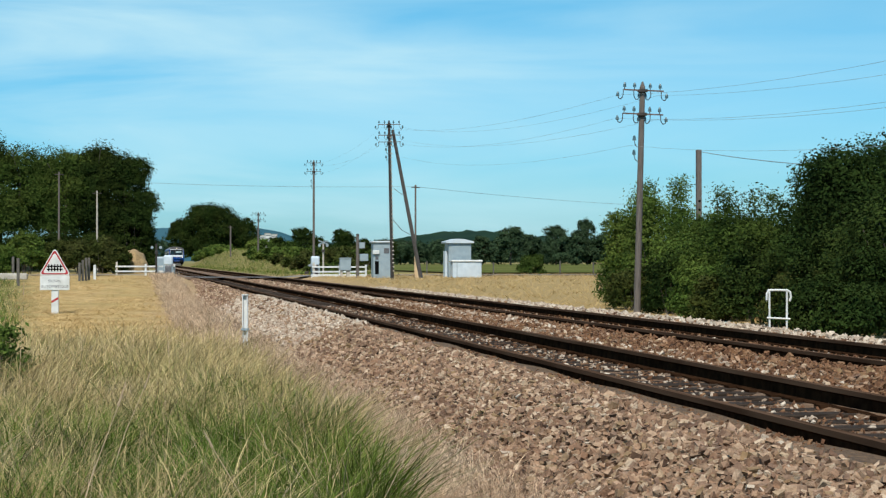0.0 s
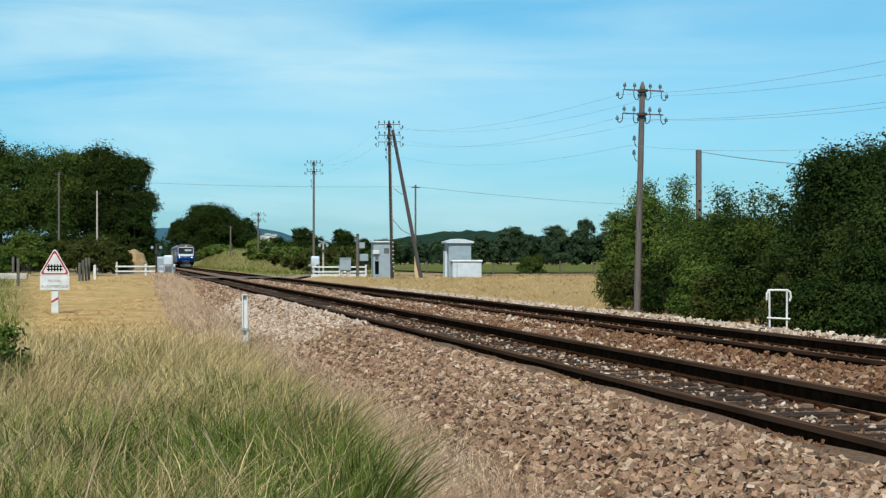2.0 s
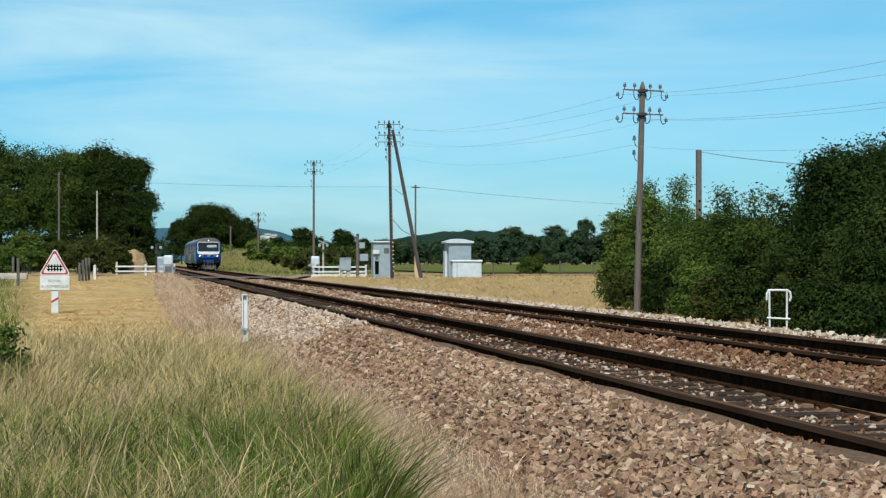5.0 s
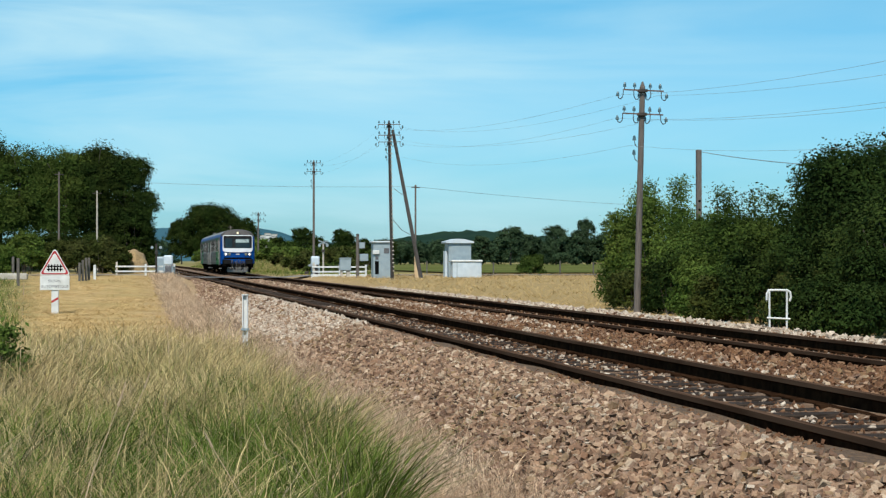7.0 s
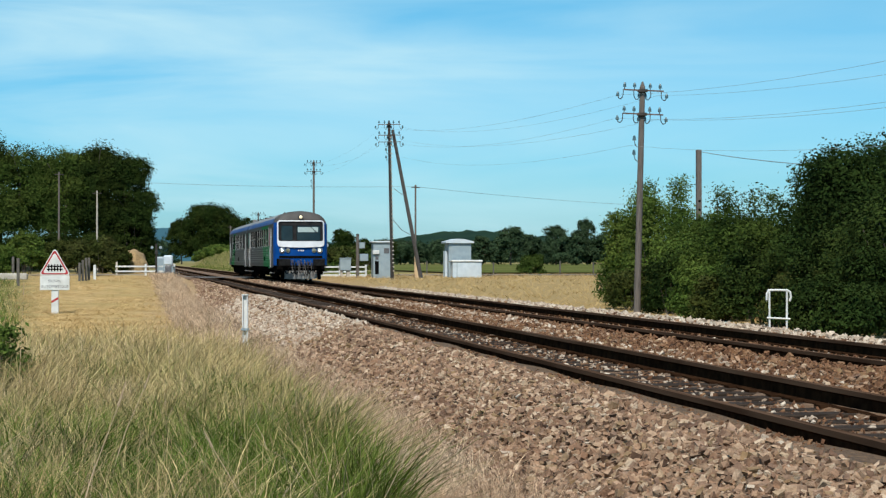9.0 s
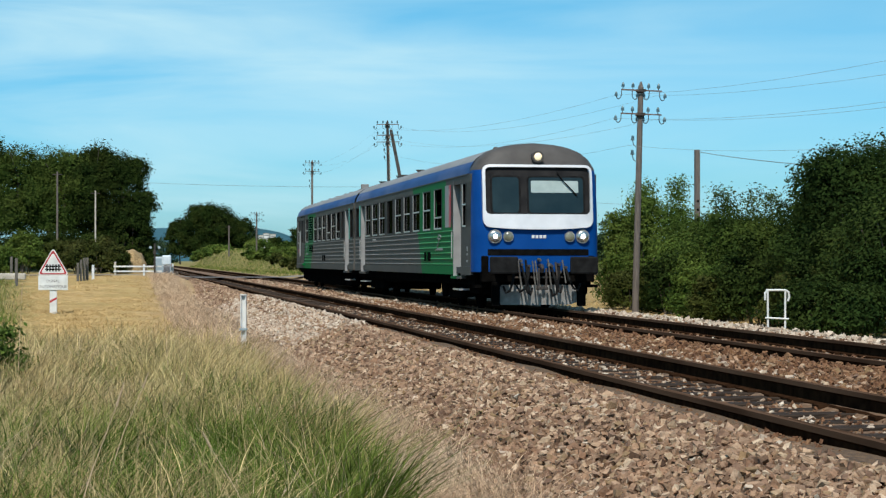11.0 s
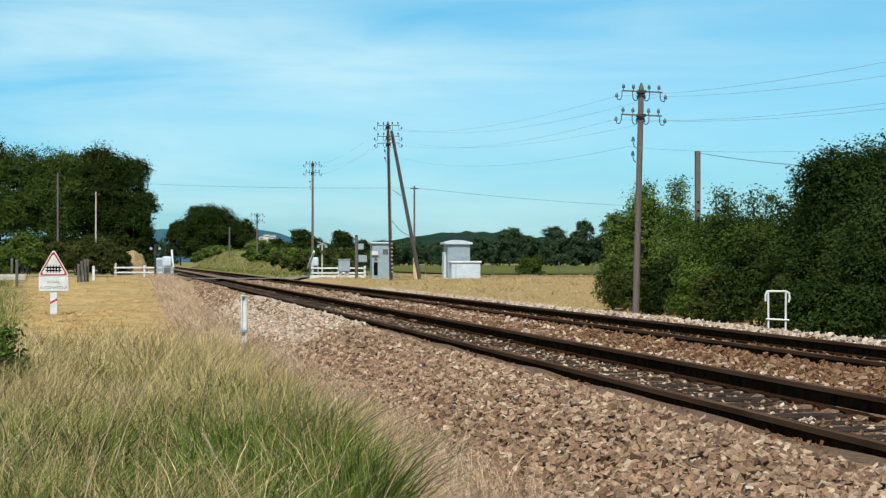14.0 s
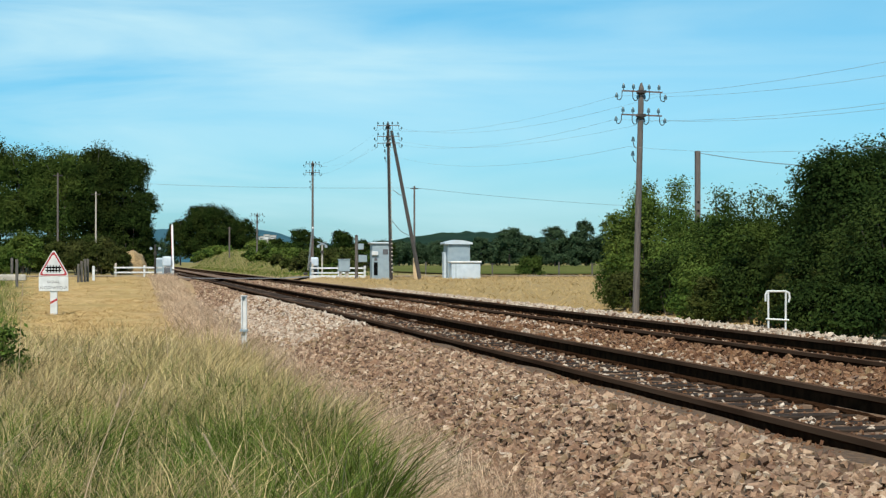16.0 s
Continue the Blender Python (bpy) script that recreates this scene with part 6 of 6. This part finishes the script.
# ---- grass ----
def blade_mesh(name, p, h, w, lean, head, widths=(1.0, 0.85, 0.55)):
    """Curved tapering blades: foot, height, width, lean (metres in x and y at the tip)."""
    n = len(p)
    ang = head
    side = np.stack([np.cos(ang), np.sin(ang), np.zeros(n)], 1)
    vs = []
    for f, ww in zip((0.0, 0.4, 0.75), widths):
        c = p + np.stack([lean[:, 0] * f ** 2, lean[:, 1] * f ** 2, h * (f - 0.12 * f * f)], 1)
        vs += [c - side * (w * ww / 2)[:, None], c + side * (w * ww / 2)[:, None]]
    tip = p + np.stack([lean[:, 0], lean[:, 1], h * 0.86], 1)
    vs.append(tip)
    v = np.stack(vs, 1)
    f = np.array([(0, 1, 3), (0, 3, 2), (2, 3, 5), (2, 5, 4), (4, 5, 6)])
    return mesh_np(name, v.reshape(-1, 3), (f[None] + (np.arange(n) * 7)[:, None, None]).reshape(-1, 3))


def grass_mat(name, dark, light, dry):
    return material(name, dark, light, 1.1, 0.7, island=0.6, translucent=0.3, spec=0.08, stains=dry, stain_scale=0.45, stain_amount=0.75, detail=4)


M_GRASS = grass_mat("long_green_grass", (0.020, 0.046, 0.005), (0.135, 0.195, 0.032), (0.18, 0.19, 0.045))
M_DRY = grass_mat("long_dry_grass", (0.28, 0.20, 0.09), (0.60, 0.47, 0.24), (0.36, 0.29, 0.115))
M_PALE = grass_mat("bleached_stalks", (0.44, 0.31, 0.20), (0.60, 0.46, 0.32), (0.40, 0.27, 0.17))


def meadow_points(n, y0, y1, x_right, margin=0.9):
    """Places in the long grass left of the bank, denser near by."""
    t = RNG.uniform(0, 1, n)
    y = y0 * (y1 / y0) ** (t ** 0.85)
    lo = -0.075 * y - margin if margin > 0 else 0.8 + 0 * y
    x = lo + (x_right - lo) * RNG.uniform(0, 1, n)
    return x, y


def strew(name, label, mat, n, y0, y1, x_right, h0, h1, w0, w1, bend, keep=None, category="grass", margin=0.9, widths=(1.0, 0.85, 0.55), tussock=0):
    """Blades strewn over the meadow, singly or, with tussock blades to each, in leaning tussocks."""
    x, y = meadow_points(n if not tussock else n // tussock, y0, y1, x_right, margin)
    ox, oy = np.zeros(len(x)), np.zeros(len(x))
    tall = np.ones(len(x))
    if tussock:
        k = len(x)
        lean_x, lean_y, grown = RNG.normal(size=k) * 0.28 + 0.08, RNG.normal(size=k) * 0.28, RNG.uniform(0.65, 1.25, k)
        dx, dy = RNG.normal(size=(2, k * tussock)) * 0.085
        x, y = np.repeat(x, tussock) + dx, np.repeat(y, tussock) + dy
        ox, oy, tall = np.repeat(lean_x, tussock) + 2.2 * dx, np.repeat(lean_y, tussock) + 2.2 * dy, np.repeat(grown, tussock)
    if keep is not None:
        ok = keep(x, y)
        x, y, ox, oy, tall = x[ok], y[ok], ox[ok], oy[ok], tall[ok]
    n = len(x)
    z = np.maximum(ground_z(x, y), np.where((x > 2.2) & (y < 105), bed_z(x), -9)) - 0.02
    h = RNG.uniform(h0, h1, n) * tall
    patch = 0.5 + 0.5 * np.sin(x * 1.9 + 2.0 * np.sin(y * 0.7)) * np.sin(y * 0.9 + x)
    h *= 0.75 + 0.4 * patch
    ob = new(name, blade_mesh(name, np.stack([x, y, z], 1), h, RNG.uniform(w0, w1, n) * np.minimum(0.6 + 0.035 * y, 2.4),
                              (RNG.normal(size=(n, 2)) * bend + np.stack([0.09 * np.sin(x * 2.3 + y * 0.8) + 0.05 + ox, 0.12 * np.cos(y * 1.7 - x) + oy], 1)) * h[:, None], RNG.uniform(-0.7, 0.7, n), widths))
    ob.data.materials.append(mat)
    return tagged(ob, label, category, kind="stuff")




def edge(x, y):
    """Left of the bank's foot, where the long grass ends; it draws in towards the near end."""
    return x < 1.7 - 0.85 * (1 - smooth(7.5, 14, y)) + 0.2 * np.sin(y * 1.3) + 0.12 * np.sin(y * 3.1)


def share(x, y):
    """How much of the long grass is green: most near by and towards the bank, little farther out."""
    return np.clip(0.62 + 0.24 * x + 0.25 * np.sin(1.1 * x + 0.6 * y), 0.1, 0.97) * (1 - 0.92 * smooth(12, 23, y))


def chance(x):
    return RNG.uniform(size=len(x))


def fade(y):
    return 1 - smooth(20, 36, y + RNG.uniform(-4, 4, len(y)))


strew("green_grass", "long green grass leaning in the wind", M_GRASS, 150000, 5.8, 30, 1.9, 0.32, 0.78, 0.005, 0.011, 0.3, lambda x, y: edge(x, y) & (chance(x) < share(x, y)), tussock=45)
strew("dry_grass", "long straw-coloured grass among the green", M_DRY, 95000, 5.8, 36, 2.0, 0.30, 0.80, 0.003, 0.007, 0.3, lambda x, y: edge(x, y) & (chance(x) < (1.05 - share(x, y)) * fade(y)), tussock=30)
strew("tall_dry_grass", "tall dry grass with feathery seed heads", M_DRY, 34000, 8, 36, 2.1, 0.5, 1.0, 0.0025, 0.005, 0.3, lambda x, y: edge(x, y) & (chance(x) < (0.15 + 0.85 * smooth(12, 22, y)) * fade(y)), widths=(0.5, 0.45, 1.2))
strew("bleached_weeds", "bleached dead stalks along the ballast's foot", M_PALE, 72000, 7, 112, 2.75, 0.08, 0.42, 0.0025, 0.005, 0.8, lambda x, y: (x > 1.35 - 0.5 * (1 - smooth(7.5, 14, y)) + 0.2 * np.sin(y)) & (chance(x) < 1.3 - 0.6 * (x - 1.4)), margin=-1)
strew("bleached_plumes", "pale feathery dead grass at the ballast's foot", M_PALE, 34000, 8, 20, 2.6, 0.15, 0.45, 0.0025, 0.005, 0.5, lambda x, y: (x > 1.25 - 0.75 * (1 - smooth(7.5, 14, y)) + 0.2 * np.sin(y * 2.1)) & (chance(x) < 1.25 - 0.65 * (x - 1.0)), margin=-1, tussock=60)
strew("long_pale_stalks", "long bleached stalks standing over the grass", M_PALE, 1500, 6, 30, 1.9, 0.6, 1.0, 0.003, 0.006, 0.5, edge)
strew("mown_hay", "short cut hay lying on the meadow", M_HAY, 36000, 24, 112, 2.2, 0.05, 0.13, 0.004, 0.009, 2.4)
for name, label, mat, n in (("green_weeds", "green weeds along the meadow's wet side", M_GRASS, 9000), ("dry_weeds", "dry weeds along the meadow's wet side", M_DRY, 5000)):
    strew(name, label, mat, n, 24, 100, -0.5, 0.12, 0.5, 0.004, 0.010, 0.6, lambda x, y: x < -0.060 * y + 0.35 * np.sin(y * 0.5) - 0.5 * RNG.uniform(size=len(x)))
xr, yr = RNG.uniform(11.2, 34, 14000), RNG.uniform(42, 125, 14000)
ok = xr > 11.0 + 0.9 * np.sin(yr * 0.7)
xr, yr = xr[ok], yr[ok]
hr = RNG.uniform(0.06, 0.22, len(xr))
ob = new("far_mown_hay", blade_mesh("far_mown_hay", np.stack([xr, yr, ground_z(xr, yr) - 0.02], 1), hr, RNG.uniform(0.015, 0.03, len(xr)), RNG.normal(size=(len(xr), 2)) * 1.6 * hr[:, None], RNG.uniform(-0.7, 0.7, len(xr))))
ob.data.materials.append(M_HAY)
tagged(ob, "short dry grass on the meadow beyond the tracks", "grass", kind="stuff")

# rough grass on the bank beyond the road
n = 20000
xb, yb = RNG.uniform(10.8, 18.5, n), RNG.uniform(124, 330, n)
hb = RNG.uniform(0.12, 0.32, n)
for name, mat, sel in (("bank_grass", M_GRASS, RNG.uniform(size=n) < 0.9), ("dry_bank_grass", M_DRY, None)):
    ok = sel if sel is not None else ~last
    last = ok
    k = int(ok.sum())
    ob = new(name, blade_mesh(name, np.stack([xb[ok], yb[ok], ground_z(xb[ok], yb[ok]) - 0.03], 1), hb[ok], RNG.uniform(0.015, 0.035, k), RNG.normal(size=(k, 2)) * 0.35 * hb[ok][:, None], RNG.uniform(-0.7, 0.7, k)))
    ob.data.materials.append(mat)
    tagged(ob, "rough green grass on the bank by the line" if mat is M_GRASS else "rough dry grass on the bank by the line", "grass", kind="stuff")

# tufts that sway in the wind
TUFTS = []
tuft_meshes = []
for k in range(4):
    n = 170
    p = np.concatenate([RNG.normal(size=(n, 2)) * 0.16, np.zeros((n, 1))], 1)
    h = RNG.uniform(0.45, 0.95, n)
    me = blade_mesh("grass_tuft", p, h, RNG.uniform(0.005, 0.010, n), (RNG.normal(size=(n, 2)) * 0.45 + np.array([0.15, 0])) * h[:, None], RNG.uniform(-0.7, 0.7, n))
    me.materials.append(M_GRASS if k % 2 else M_DRY)
    tuft_meshes.append(me)
for k in range(22):
    y = 7.0 + 0.9 * k + RNG.uniform(-0.4, 0.4)
    x = RNG.uniform(-0.07 * y, 1.55)
    t = new("grass_tuft", tuft_meshes[k % 4])
    t.location, t.rotation_euler = (x, y, float(ground_z(x, y)) - 0.02), (0, 0, RNG.uniform(-0.6, 0.6))
    tagged(t, "swaying tuft of long grass in the meadow" if k % 2 else "swaying tuft of dry straw-coloured grass", "grass tuft", "swaying tufts")
    TUFTS.append(t)
# single long stalks
for k, (x, y, h, lx) in enumerate(((-0.35, 8.6, 1.15, 0.30), (-0.62, 9.5, 1.0, -0.12), (0.78, 9.6, 0.85, -0.35), (1.95, 11.2, 1.0, 0.22), (1.25, 10.0, 0.7, 0.25), (-1.2, 20.5, 1.45, 0.05), (0.5, 22, 1.35, -0.08),
                                   (-0.2, 12.0, 1.0, 0.3), (0.3, 7.6, 0.75, 0.3))):
    bm = bmesh.new()
    pts = [(0, 0, 0), (lx * 0.25, 0, h * 0.4), (lx * 0.6, 0, h * 0.72), (lx, 0, h)]
    for i in range(3):
        rod(bm, pts[i], pts[i + 1], 0.0045 - 0.001 * i, 0.0035 - 0.001 * i, seg=5)
    rod(bm, pts[3], (lx * 1.12, 0, h * 1.1), 0.006, 0.002, seg=6)
    t = part("dry_stalk", bm, M_PALE)
    t.location = (x, y, float(ground_z(x, y)) - 0.02)
    tagged(t, "single long bleached grass stalk", "stalk", "dry stalks")
# dark bramble at the meadow's edge, and a young tuft on the ballast
bush(-1.72, 21.0, -0.75, 1.35, 0.62, M_LEAF_B, 6000, 0.035, "dark green bramble in the long grass", "brambles")
bush(-2.0, 19.4, -0.75, 1.15, 0.5, M_LEAF_B, 4000, 0.035, "dark green bramble in the long grass", "brambles")
n = 60
wt = new("weed_tuft", blade_mesh("weed_tuft", np.concatenate([RNG.normal(size=(n, 2)) * 0.05, np.zeros((n, 1))], 1), RNG.uniform(0.12, 0.3, n), RNG.uniform(0.005, 0.009, n),
                                 RNG.normal(size=(n, 2)) * 0.07, RNG.uniform(-0.7, 0.7, n)))
wt.data.materials.append(M_GRASS)
wt.location = (2.25, 12.0, -0.74)
tagged(wt, "small green weed tuft in the ballast", "weed")

motions()
